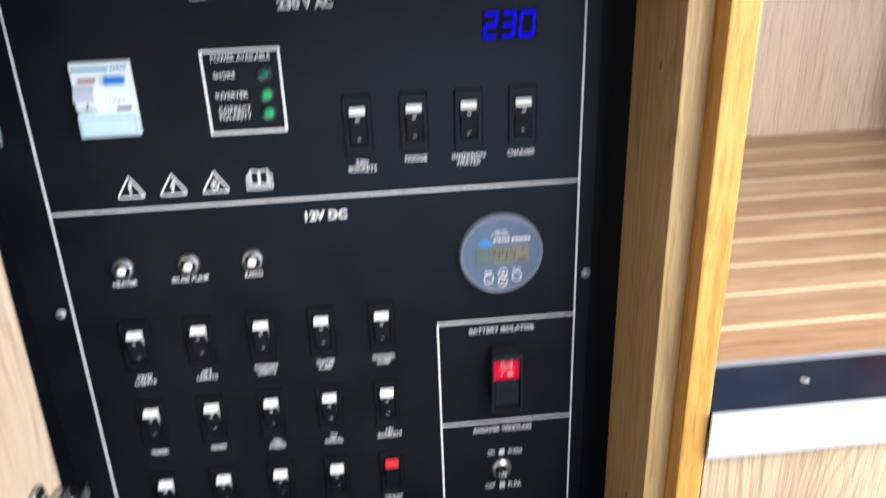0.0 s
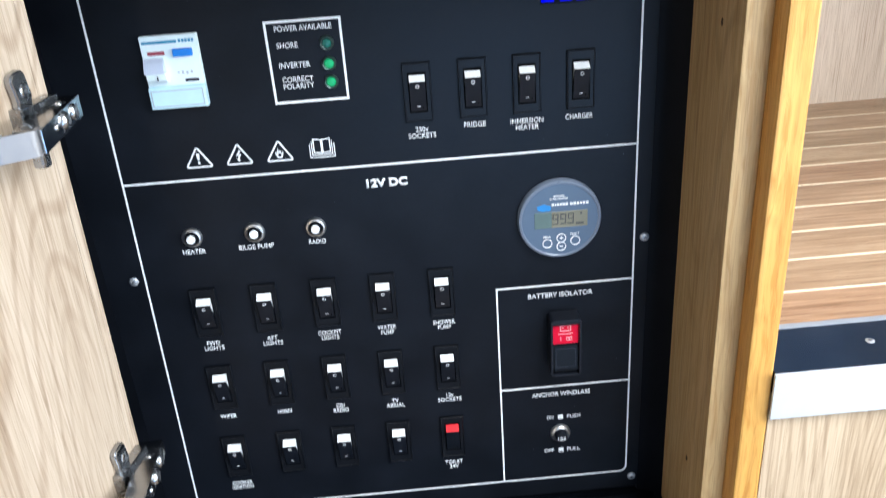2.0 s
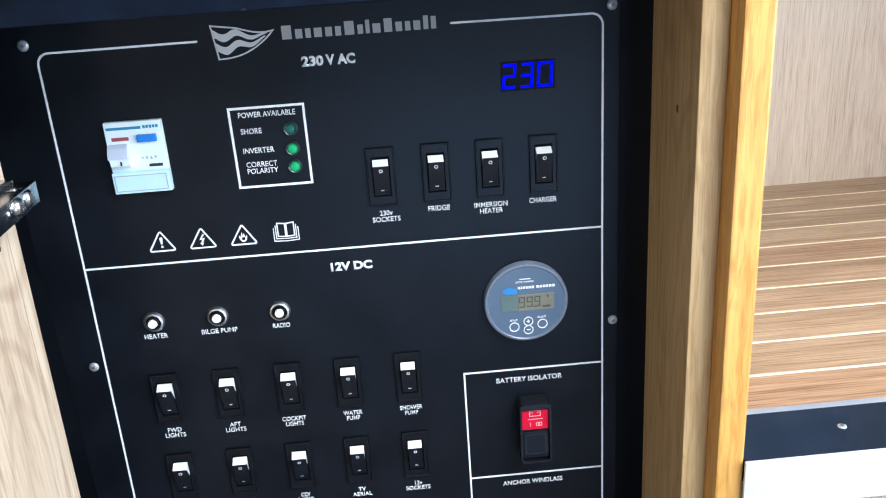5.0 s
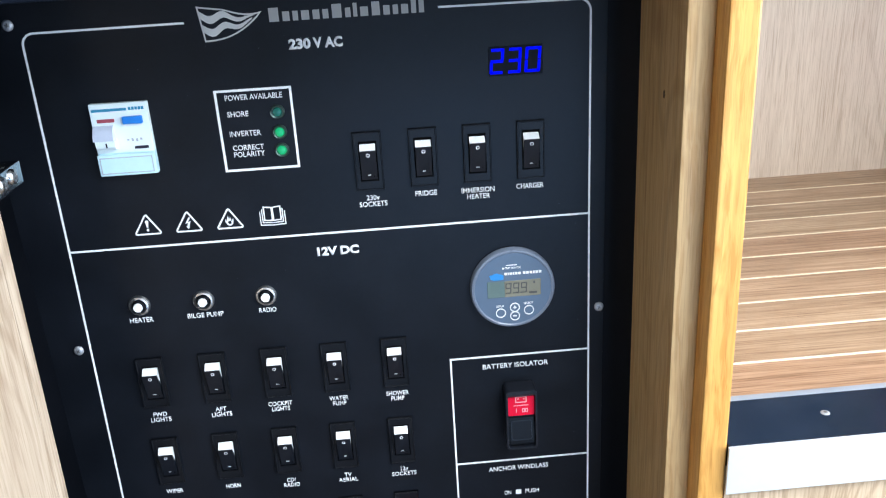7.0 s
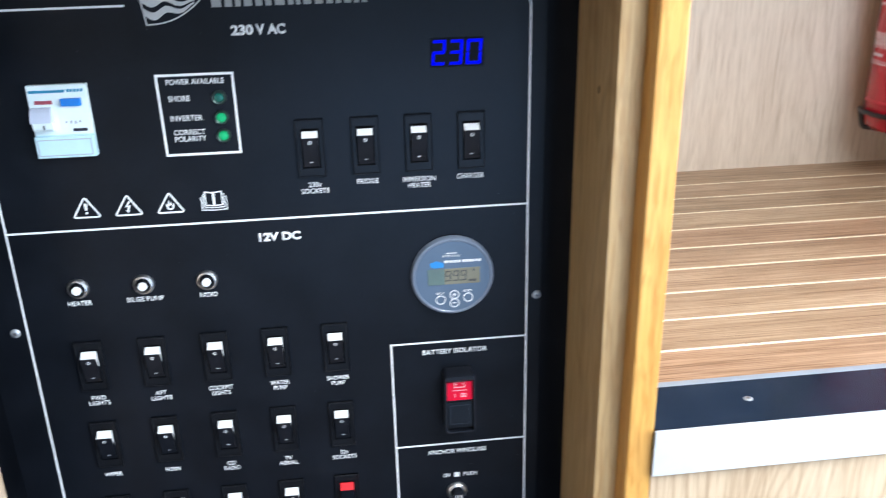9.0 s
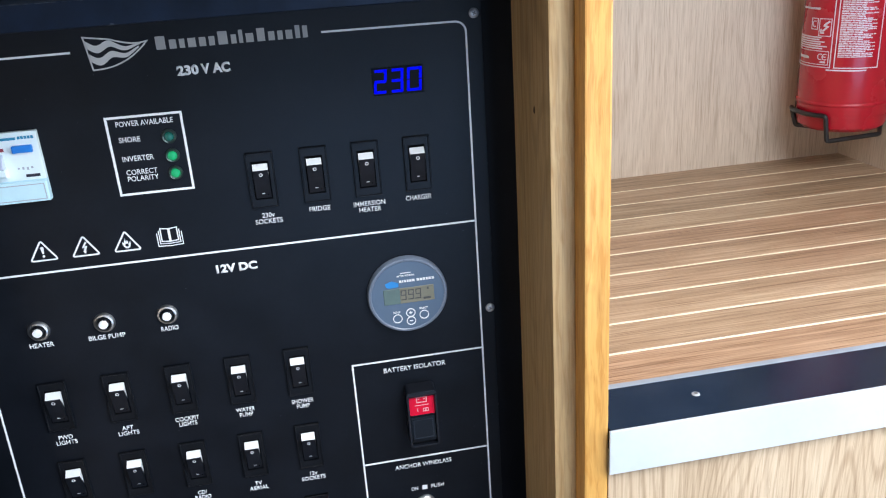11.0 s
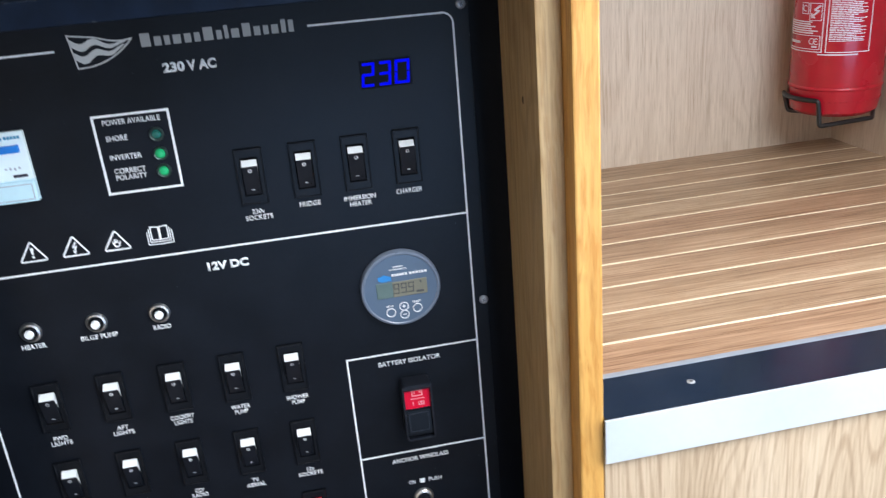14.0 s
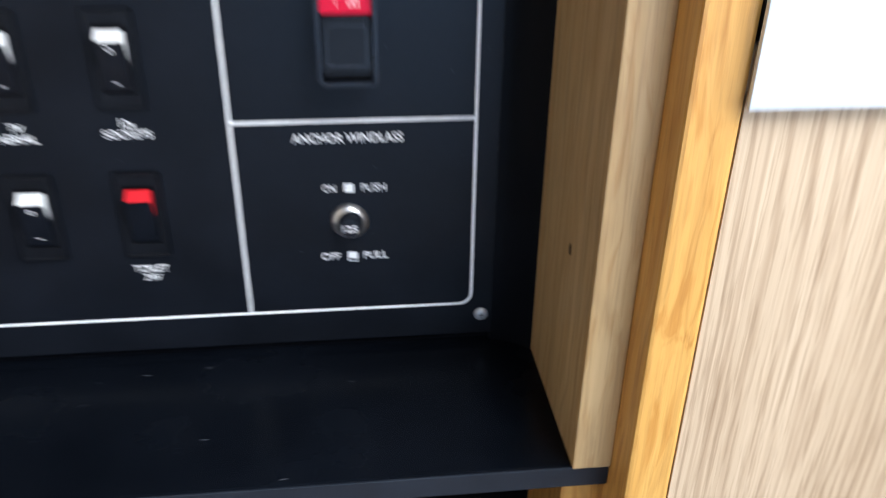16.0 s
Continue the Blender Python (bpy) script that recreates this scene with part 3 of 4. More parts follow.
slab("wall_alcove_end", 0.895, 2.0, -0.1, -0.08, 0.0, 2.0, OAK_PALE, "pale oak laminate cabinet end", "wall")

shelf = thing("teak_shelf", "striped teak shelf with pale joint strips", "shelf", kind="structure")
PITCH, J0, STRIP = 0.0549, 0.4377, 0.0034
edges_y = [AL_Y1] + [J0 - PITCH * i for i in range(9)] + [-0.0585]
plank_mesh = None
for i in range(10):
    y1 = edges_y[i] - (STRIP / 2 if i else 0)
    y0 = edges_y[i + 1] + (STRIP / 2 if i < 9 else 0)
    p = part("plank", boxed(AL_X0, AL_X1, y0, y1, 1.2, SH_Z, 0.0004, 1), TEAK, shelf)
    if 0 < i < 9:
        if plank_mesh is None:
            plank_mesh, first = p.data, (y0 + y1) / 2
            for v in plank_mesh.vertices:
                v.co.y -= first
        else:
            p.data = plank_mesh
        p.location.y = (y0 + y1) / 2
    if i < 9:
        yj = edges_y[i + 1]
        part("joint_strip", boxed(AL_X0, AL_X1, yj - STRIP / 2, yj + STRIP / 2, 1.2, SH_Z - 0.0003), HOLLY, shelf)

nose = thing("shelf_edging", "glossy black strip with bright aluminium nosing", "edging", kind="structure")
part("black_strip", boxed(AL_X0 + 0.0006, 1.15, -0.1208, -0.0655, 1.2, 1.2185, 0.0008), BLACK_GLOSS, nose)
part("back_lip", boxed(AL_X0 + 0.0006, 1.15, -0.0655, -0.0585, 1.2, 1.2185, 0.0012), GREY_EDGE, nose, "thin grey aluminium lip")
part("nosing", boxed(AL_X0 - 0.0006, 1.15, -0.1232, -0.1208, 1.181, 1.2188, 0.0005), ALU, nose, "bright aluminium nosing")
for sx in (0.343, 0.70, 1.05):
    m = pose(sx, -0.0915, 1.2185, -90)
    sc = screw_head(0.0032, 0.0009, "screw", nose, m, ZINC)
    socket = lathe([(0.0, 0.0011), (0.0014, 0.0011), (0.0017, 0.0006)], 16)
    bmesh.ops.transform(socket, verts=socket.verts, matrix=m)
    part("socket", socket, SLOT, sc)
front = slab("wall_cabinet_lower", 0.2610, 1.15, -0.1175, -0.1, 0.0, 1.1995, OAK_PALE, "pale oak laminate panel below the shelf", "panel")

# ---------------------------------------------------------------- switch panel
panel = thing("switch_panel", "satin black electrical switch panel with white legends", "switch panel")
part("plate", boxed(-0.2246, 0.2046, 0.0, 0.004, 1.0175, 1.5300, 0.0004), BLACK_PLATE, panel)
LW, LY0, LY1 = 0.00145, -0.0003, 0.0004
BX0, BX1, TX0, TX1, BZ, TZ = -0.197, 0.1935, -0.1912, 0.1925, 1.0365, 1.5075
R = 0.008
left_run = [(-0.084, TZ + 0.0005)] + arc(TX0 + R, TZ - R, R, 90, 180) + [(-0.1925, 1.352)] + arc(BX0 + R * 0.6, BZ + R * 0.6, R * 0.6, 180, 270) + arc(BX1 - R * 0.8, BZ + R * 0.8, R * 0.8, -90, 0) + [(0.1929, 1.237), (0.1925, 1.352)] + arc(TX1 - R, TZ - R, R, 0, 90) + [(0.087, TZ + 0.0005)]
part("border_line", ribbon(left_run, LW, LY0, LY1), PRINT, panel, "thin white printed border")
part("divider_line", ribbon([(-0.1925, 1.352), (0.1925, 1.352)], LW, LY0 - 0.0001, LY1), PRINT, panel)
part("box_line", ribbon([(0.193, 1.2372), (0.0815, 1.2372), (0.0813, BZ)], LW, LY0 - 0.0001, LY1), PRINT, panel)
part("box_line", ribbon([(0.0814, 1.1376), (0.193, 1.1376)], LW, LY0 - 0.0002, LY1), PRINT, panel)
part("box_line", ribbon([(-0.0706, 1.4045), (-0.0192, 1.4045), (-0.0190, 1.461), (-0.0708, 1.461)], 0.0017, LY0, LY1, True), PRINT, panel)

legends = [
    ("230", -0.0089, 1.4897, 0.0072, 0.0050, 0.04), ("V", 0.0033, 1.4897, 0.0072, 0.0062, 0.04), ("AC", 0.0142, 1.4897, 0.0072, 0.0062, 0.04), ("12V DC", 0.002, 1.3377, 0.0070, 0.0061, 0.04),
    ("POWER AVAILABLE", -0.0448, 1.4562, 0.0039, 0.00276, 0.0), ("SHORE", -0.0572, 1.4447, 0.0039, 0.00292, 0.0),
    ("INVERTER", -0.0538, 1.4308, 0.0039, 0.00292, 0.0), ("CORRECT\nPOLARITY", -0.0530, 1.4183, 0.0039, 0.00292, 0.0),
    ("230v\nSOCKETS", 0.0316, 1.3743, 0.0039, 0.00292, 0.0), ("FRIDGE", 0.0708, 1.3772, 0.0039, 0.00292, 0.0),
    ("IMMERSION\nHEATER", 0.1092, 1.3743, 0.0039, 0.00292, 0.0), ("CHARGER", 0.1480, 1.3770, 0.0039, 0.00292, 0.0),
    ("HEATER", -0.1512, 1.2938, 0.0039, 0.00292, 0.0), ("BILGE PUMP", -0.1032, 1.2938, 0.0039, 0.00292, 0.0), ("RADIO", -0.0561, 1.2938, 0.0039, 0.00292, 0.0),
    ("FWD\nLIGHTS", -0.152, 1.2083, 0.0039, 0.00292, 0.0), ("AFT\nLIGHTS", -0.104, 1.2083, 0.0039, 0.00292, 0.0), ("COCKPIT\nLIGHTS", -0.057, 1.2087, 0.0039, 0.00292, 0.0),
    ("WATER\nPUMP", -0.010, 1.2090, 0.0039, 0.00292, 0.0), ("SHOWER\nPUMP", 0.037, 1.2090, 0.0039, 0.00292, 0.0),
    ("WIPER", -0.153, 1.1372, 0.0039, 0.00292, 0.0), ("HORN", -0.105, 1.1370, 0.0039, 0.00292, 0.0), ("CD/\nRADIO", -0.057, 1.1352, 0.0039, 0.00292, 0.0),
    ("TV\nAERIAL", -0.010, 1.1352, 0.0039, 0.00292, 0.0), ("12v\nSOCKETS", 0.037, 1.1362, 0.0039, 0.00292, 0.0),
    ("COOKER\nIGNITION", -0.154, 1.0612, 0.0039, 0.00292, 0.0), ("TOILET\n24V", 0.0365, 1.0628, 0.0039, 0.00292, 0.0),
    ("BATTERY ISOLATOR", 0.1335, 1.2280, 0.0044, 0.00352, 0.008), ("ANCHOR WINDLASS", 0.1338, 1.1293, 0.0044, 0.00355, 0.008),
    ("ON", 0.1240, 1.1042, 0.0039, 0.00292, 0.0), ("PUSH", 0.1450, 1.1042, 0.0039, 0.00292, 0.0),
    ("OFF", 0.1230, 1.0676, 0.0039, 0.00292, 0.0), ("PULL", 0.1450, 1.0676, 0.0039, 0.00292, 0.0),
]
for text, x, z, cap, sq, bold in legends:
    part("legend", lettering(text, x, z, cap, -0.0003, sq, bold + 0.007), PRINT, panel)
part("mark_square", boxed(0.1310, 0.1356, LY0, LY1, 1.1020, 1.1064), PRINT, panel)
part("mark_square", boxed(0.1315, 0.1360, LY0, LY1, 1.0645, 1.0697), PRINT, panel)
part("mark_bar", boxed(0.1321, 0.1354, LY0 - 0.0002, LY1, 1.0651, 1.0663), BLACK_PLATE, panel)

# pennant emblem, drawn as plain waves, and a row of plain blocks for the maker's name
FX0, FX1 = -0.0740, -0.0328


def pennant(u, v):
    """u along the pennant, v from its lower (0) to its upper edge (1)."""
    top = 1.5175 - 0.0055 * u ** 0.9 - 0.004 * math.sin(math.pi * u) * (u > 0.4) * (u - 0.4) * 2
    bot = 1.4952 + 0.0165 * u ** 2.3
    x = FX0 + (FX1 - FX0) * u + 0.0028 * (1 - v) * (1 - u)
    return x, bot + (top - bot) * v


outline = [pennant(i / 16, 1) for i in range(17)] + [pennant(1 - i / 16, 0) for i in range(1, 17)]
emblem = ribbon(outline, 0.0010, -0.0003, 0.0004, True)
for v0, v1 in ((0.22, 0.46), (0.62, 0.86)):
    up, dn = [], []
    for i in range(21):
        u = i / 20 * (0.86 if v0 < 0.5 else 0.90)
        wv = 0.10 * math.sin(u * 13.0 + 2.6)
        up.append(pennant(u, min(0.98, v1 + wv)))
        dn.append(pennant(u, max(0.02, v0 + wv)))
    join(emblem, prism(up + dn[::-1], -0.0003, 0.0004))
part("emblem", emblem, PRINT_GREY, panel, "silver waved pennant emblem")
widths = [0.0085, 0.0062, 0.0048, 0.0070, 0.0060, 0.0052, 0.0085, 0.0048, 0.0036, 0.0070, 0.0072, 0.0058, 0.0048, 0.0062, 0.0044, 0.0046]
tall = [1, 0, 0, 0, 0, 0, 1, 0, 1, 0, 1, 0, 0, 0, 1, 0.75]
gap = (0.1062 - sum(widths)) / 15
wx = -0.0282
for w, t in zip(widths, tall):
    z0, h = 1.5052, 0.0062 + 0.0028 * t
    nb = boxed(wx + w * 0.12, wx + w * 0.88, LY0, LY1, z0, z0 + h)
    part("name_block", nb, NAME_GREY, panel)
    wx += w + gap

# warning signs
for k, tx in enumerate((-0.1335, -0.1040, -0.0742)):
    part("warning_sign", ribbon(arc(tx - 0.0080, 1.3626, 0.0009, 150, 270, 4) + arc(tx + 0.0080, 1.3626, 0.0009, -90, 30, 4) + arc(tx, 1.3752, 0.0009, 30, 150, 4), 0.0012, LY0, LY1, True), PRINT, panel)
    if k == 0:
        g = prism([(tx - 0.0012, 1.3714), (tx - 0.0006, 1.3722), (tx + 0.0006, 1.3722), (tx + 0.0012, 1.3714), (tx + 0.0006, 1.3668), (tx - 0.0006, 1.3668)], LY0, LY1)
        join(g, prism(arc(tx, 1.3649, 0.0010, 0, 324, 9), LY0, LY1))
    elif k == 1:
        g = prism([(tx + 0.0006, 1.3722), (tx - 0.0022, 1.3676), (tx - 0.0002, 1.3680), (tx - 0.0012, 1.3652), (tx - 0.0020, 1.3654), (tx - 0.0004, 1.3632), (tx + 0.0010, 1.3652), (tx + 0.0002, 1.3652), (tx + 0.0020, 1.3692), (tx - 0.0002, 1.3688), (tx + 0.0020, 1.3718)], LY0, LY1)
    else:
        g = ribbon(arc(tx, 1.3660, 0.0019, 60, 400, 16), 0.0012, LY0, LY1)
        for fx, fz, lean, tall in ((-0.0022, 1.3662, -0.0008, 0.0026), (-0.0012, 1.3674, 0.0004, 0.0040), (0.0004, 1.3676, 0.0002, 0.0026), (0.0018, 1.3664, 0.0010, 0.0026)):
            join(g, prism([(tx + fx - 0.0008, fz), (tx + fx + 0.0009, fz), (tx + fx + lean, fz + tall)], LY0 - 0.0001, LY1))
    part("pictogram", g, PRINT, panel)
book = bmesh.new()
for s in (-1, 1):
    c = -0.0428
    join(book, ribbon([(c, 1.3750), (c + s * 0.0060, 1.3757), (c + s * 0.0060, 1.3655), (c, 1.3650)], 0.0009, LY0, LY1))
    join(book, ribbon([(c + s * 0.0074, 1.3740), (c + s * 0.0074, 1.3638), (c, 1.3634)], 0.0007, LY0, LY1))
    join(book, ribbon([(c + s * 0.0090, 1.3722), (c + s * 0.0090, 1.3620), (c, 1.3615)], 0.0007, LY0, LY1))
box(book, c - 0.0009, c + 0.0009, LY0, LY1, 1.3650, 1.3750)
part("pictogram", book, PRINT, panel, "white open book pictogram")

for sx, sz in ((-0.198, 1.5135), (0.199, 1.5125), (-0.2025, 1.2725), (0.201, 1.2735), (-0.2035, 1.0265), (0.1990, 1.0295)):
    m = pose(sx, 0, sz, 0, rng.uniform(0, 80), 0)
    s = screw_head(0.0037, 0.0019, "screw", panel, m, ZINC)
    cross_slot(0.0037, 0.0019, s, m)


# ---------------------------------------------------------------- devices on the panel
def rocker_switch(body, label, marks=True):
    """Bezel with a raised rocker: a pale body showing at its top and sides, a dark front face."""
    t = thing("rocker_switch", label, "switch", "rocker switches on the panel")
    w, h = 0.01025, 0.0215
    bez = bmesh.new()
    for x0, x1, z0, z1 in ((-w, -0.0066, -h, h), (0.0066, w, -h, h), (-0.0066, 0.0066, -h, -0.0148), (-0.0066, 0.0066, 0.0148, h)):
        box(bez, x0, x1, -0.0017, 0.001, z0, z1)
    bmesh.ops.remove_doubles(bez, verts=bez.verts, dist=1e-6)
    for x0, x1, z0, z1 in ((-w, -w + 0.0012, -h, h), (w - 0.0012, w, -h, h), (-w, w, h - 0.0012, h), (-w, w, -h, -h + 0.0012)):
        box(bez, x0, x1, -0.0024, 0.0, z0, z1, 0.0004, 1)
    part("bezel", bez, BLACK_SWITCH, t)
    part("well", boxed(-0.0066, 0.0066, -0.0003, 0.0006, -0.0148, 0.0148), RECESS_SHADE, t)
    rw = 0.0056
    prof = [(-0.0008, -0.0136), (-0.0064, 0.0088), (-0.0015, 0.0126), (0.0, 0.0126), (0.0, -0.0136)]
    rk = part("rocker", side_prism(prof, -rw, rw), body, t)
    part("face", side_prism([(-0.0013, -0.0138), (-0.0041, -0.0024), (-0.0069, 0.0089), (-0.0062, 0.0089), (0.0, -0.0030), (0.0, -0.0138)], -rw - 0.0001, rw + 0.0001), BLACK_ROCKER, rk)
    if marks:
        tilt = math.degrees(math.atan2(0.0056, 0.0227))
        ring = ribbon(arc(0, 0, 0.00115, 0, 340, 12), 0.0005, -0.0001, 0.0003, True)
        bmesh.ops.transform(ring, verts=ring.verts, matrix=pose(0, -0.00606, 0.0054, tilt))
        part("mark", ring, PRINT, rk)
        bar = boxed(-0.0012, 0.0012, -0.0001, 0.0003, -0.0003, 0.0003)
        bmesh.ops.transform(bar, verts=bar.verts, matrix=pose(0, -0.0022, -0.0100, tilt))
        part("mark", bar, PRINT, rk)
    return t


cols = (-0.1523, -0.1044, -0.0567, -0.0100, 0.0372)
rows12 = (1.2400, 1.1675, 1.0945)
uses = [["forward lights", "aft lights", "cockpit lights", "water pump", "shower pump"],
        ["wiper", "horn", "radio", "television aerial", "12 volt sockets"],
        ["cooker ignition", "", "", "", ""]]
master = rocker_switch(WHITE_PLASTIC, "black rocker switch with white tip for 230 volt sockets")
master.matrix_basis = pose(0.0307, 0, 1.4045)
for x, use in ((0.0705, "fridge"), (0.1096, "immersion heater"), (0.1489, "charger")):
    c = copy_thing(master, pose(x, 0, 1.4045))
    tagged(c, "black rocker switch with white tip for " + use)
for r, z in enumerate(rows12):
    for k, x in enumerate(cols):
        if (r, k) == (2, 4):
            continue
        c = copy_thing(master, pose(x - 0.0006 * r * (k < 3), 0, z))
        tagged(c, "black rocker switch with white tip, " + (uses[r][k] + " switch" if uses[r][k] else "unlabelled spare"))
toilet = rocker_switch(RED_PLASTIC, "black rocker switch with red tip for the toilet", False)
toilet.matrix_basis = pose(0.0372, 0, rows12[2])


def push_button(x, z, use):
    t = thing("push_breaker", "round chrome push breaker with white button for " + use, "push button", "push breakers above the switches", at=(x, 0, z))
    part("collar", lathe([(0.0080, 0.0), (0.0080, 0.0012), (0.0072, 0.0028), (0.0060, 0.0033), (0.0052, 0.0020), (0.0052, 0.0)], 36), NICKEL, t, smooth=True)
    part("sleeve", lathe([(0.0053, 0.0), (0.0051, 0.0028), (0.0040, 0.0044), (0.0033, 0.0044), (0.0033, 0.001)], 32), BLACK_SWITCH, t, smooth=True)
    part("button", lathe([(0.0034, 0.001), (0.0034, 0.0056), (0.0030, 0.0062), (0.0, 0.0063)], 32), WHITE_PLASTIC, t, smooth=True)
    return t


for x, use in ((-0.1505, "heater"), (-0.1027, "bilge pump"), (-0.0557, "radio")):
    push_button(x, 1.3060, use)

an = thing("anchor_breaker", "chrome collared black push-pull breaker marked 125", "breaker", at=(0.1330, 0, 1.0870))
part("collar", lathe([(0.0090, 0.0), (0.0090, 0.0012), (0.0076, 0.0032), (0.0064, 0.0037), (0.0055, 0.0024), (0.0055, 0.0)], 36), NICKEL, an, smooth=True)
btn = part("button", lathe([(0.0055, 0.0), (0.0053, 0.0078), (0.0047, 0.0086), (0.0, 0.0087)], 32), BLACK_ROCKER, an, smooth=True)
part("rating", lettering("125", 0.0, -0.0004, 0.0036, -0.0089, 0.0028, 0.01), PRINT, btn)


def indicator(z, material, label):
    t = thing("indicator_lamp", label, "indicator lamp", "power indicator lamps", at=(-0.0297, 0, z))
    part("collar", lathe([(0.0052, 0.0), (0.0052, 0.0012), (0.0044, 0.0024), (0.0034, 0.0018), (0.0034, 0.0)], 28), DARK_CHROME, t, smooth=True)
    part("lens", lathe([(0.0035, 0.0), (0.0034, 0.0020), (0.0027, 0.0032), (0.0014, 0.0037), (0.0, 0.0038)], 28), material, t, smooth=True)
    return t


indicator(1.4445, GREEN_OFF, "unlit dark green indicator lamp with chrome collar")
indicator(1.4303, GREEN_ON, "lit green indicator lamp with chrome collar")
indicator(1.4173, GREEN_ON, "lit green indicator lamp with chrome collar")


def segments(digit, w, h, t, slant=0.0):
    """Bars of a seven-segment digit, centred, as a list of corner lists."""
    on = {"0": "abcdef", "2": "abged", "3": "abgcd", "9": "abcdfg"}[digit]
    x, z = w / 2, h / 2
    g = t * 0.18
    bars = {"a": (-x + g, x - g, z - t, z), "d": (-x + g, x - g, -z, -z + t), "g": (-x + g, x - g, -t / 2, t / 2),
            "f": (-x, -x + t, g, z - g), "b": (x - t, x, g, z - g), "e": (-x, -x + t, -z + g, -g), "c": (x - t, x, -z + g, -g)}
    return [[(a + slant * c, c), (b + slant * c, c), (b + slant * d, d), (a + slant * d, d)] for a, b, c, d in (bars[k] for k in on)]


dv = thing("voltage_display", "blue glowing digital volt display reading 230", "display", at=(0.1393, 0, 1.4690))
part("window", boxed(-0.0192, 0.0192, -0.0006, 0.003, -0.0102, 0.0102, 0.0003), SMOKED, dv)
for dx, d, dw in ((-0.0132, "2", 0.0096), (-0.0006, "3", 0.0092), (0.0122, "0", 0.0112)):
    for q in segments(d, dw, 0.0176, 0.0021, 0.08):
        part("segment", prism([(dx + x, z) for x, z in q], -0.0008, -0.0002), BLUE_LED, dv)

# battery isolator: a deep open-fronted housing with the rocker set into it
iso = thing("battery_isolator", "black deep-shrouded rocker switch with lit red lens", "isolator switch", at=(0.1353, 0, 1.1852))
HW, HH, HD = 0.0118, 0.0262, 0.0165
ring = arc(-HW + 0.0024, -HH + 0.0024, 0.0024, 180, 270, 6) + arc(HW - 0.0024, -HH + 0.0024, 0.0024, 270, 360, 6) + arc(HW - 0.0024, HH - 0.0024, 0.0024, 0, 90, 6) + arc(-HW + 0.0024, HH - 0.0024, 0.0024, 90, 180, 6)
hs = ribbon(ring, 0.0017, -HD, 0.001, True)
bmesh.ops.bevel(hs, geom=[e for e in hs.edges if max(v.co.y for v in e.verts) < -HD + 0.0005], offset=0.0004, segments=2, affect="EDGES")
part("shroud", hs, BLACK_SHROUD, iso, smooth=True)
hood = side_prism([(-HD - 0.0002, HH - 0.0003), (-HD - 0.0002, HH - 0.0026), (-HD + 0.0010, HH - 0.0042), (-0.004, HH - 0.0042), (-0.004, HH - 0.0003)], -HW + 0.0006, HW - 0.0006)
part("hood", hood, BLACK_SHROUD, iso)
part("well", boxed(-HW + 0.0006, HW - 0.0006, -0.004, 0.001, -HH + 0.0006, HH - 0.0006), RECESS_SHADE, iso)
up = part("lens", side_prism([(-0.0122, 0.0232), (-0.0128, 0.0032), (-0.0122, 0.0026), (-0.003, 0.0026), (-0.003, 0.0232)], -0.0106, 0.0106), RED_LENS, iso, "lit red lens with pale print")
lean = -math.degrees(math.atan2(0.0006, 0.0228))
ic = ribbon([(-0.0042, 0.0062), (0.0042, 0.0062), (0.0042, 0.0112), (-0.0042, 0.0112)], 0.0008, -0.0002, 0.0006, True)
for x in (-0.0030, 0.0016):
    box(ic, x, x + 0.0014, -0.0002, 0.0006, 0.0088, 0.0096)
box(ic, -0.0060, 0.0060, -0.0002, 0.0006, 0.0030, 0.0036)
box(ic, -0.0042, -0.0036, -0.0002, 0.0006, -0.0030, 0.0004)
for x in (0.0010, 0.0034):
    join(ic, ribbon([(x, -0.0028), (x + 0.0018, -0.0028), (x + 0.0018, 0.0000), (x, 0.0000)], 0.0006, -0.0002, 0.0006, True))
bmesh.ops.transform(ic, verts=ic.verts, matrix=pose(0, -0.0127, 0.0090, lean))
part("print", ic, PINK, up)
lowr = side_prism([(-0.0126, 0.0020), (-0.0150, -0.0210), (-0.0138, -0.0246), (-0.003, -0.0246), (-0.003, 0.0020)], -0.0104, 0.0104)
bmesh.ops.bevel(lowr, geom=lowr.edges[:], offset=0.0010, segments=2, affect="EDGES")
rk = part("rocker", lowr, BLACK_SWITCH, iso)
pad = ribbon(arc(-0.0068, -0.0074, 0.0014, 180, 270, 4) + arc(0.0068, -0.0074, 0.0014, 270, 360, 4) + arc(0.0068, 0.0066, 0.0014, 0, 90, 4) + arc(-0.0068, 0.0066, 0.0014, 90, 180, 4), 0.0007, -0.0003, 0.0006, True)
bmesh.ops.transform(pad, verts=pad.verts, matrix=pose(0, -0.01395, -0.0098, -math.degrees(math.atan2(0.0022, 0.0209))))
part("finger_pad", pad, BLACK_SHROUD, rk, "raised rounded outline")

# battery monitor gauge
ga = thing("battery_monitor", "round slate blue battery monitor gauge reading 99.9", "gauge", at=(0.1324, 0, 1.2970))
part("rim", lathe([(0.0327, 0.0), (0.0327, 0.0040), (0.0318, 0.0058), (0.0304, 0.0062), (0.0296, 0.0056), (0.0296, 0.003)], 72), GAUGE_RIM, ga, smooth=True)
face = part("dial", lathe([(0.0297, 0.002), (0.0297, 0.0054), (0.0, 0.0057)], 72), GAUGE_FACE, ga)
FY = -0.0059
part("lcd", boxed(-0.0065, 0.0216, FY, -0.005, -0.0066, 0.0070, 0.0003, 1), LCD, ga, "olive liquid crystal window")
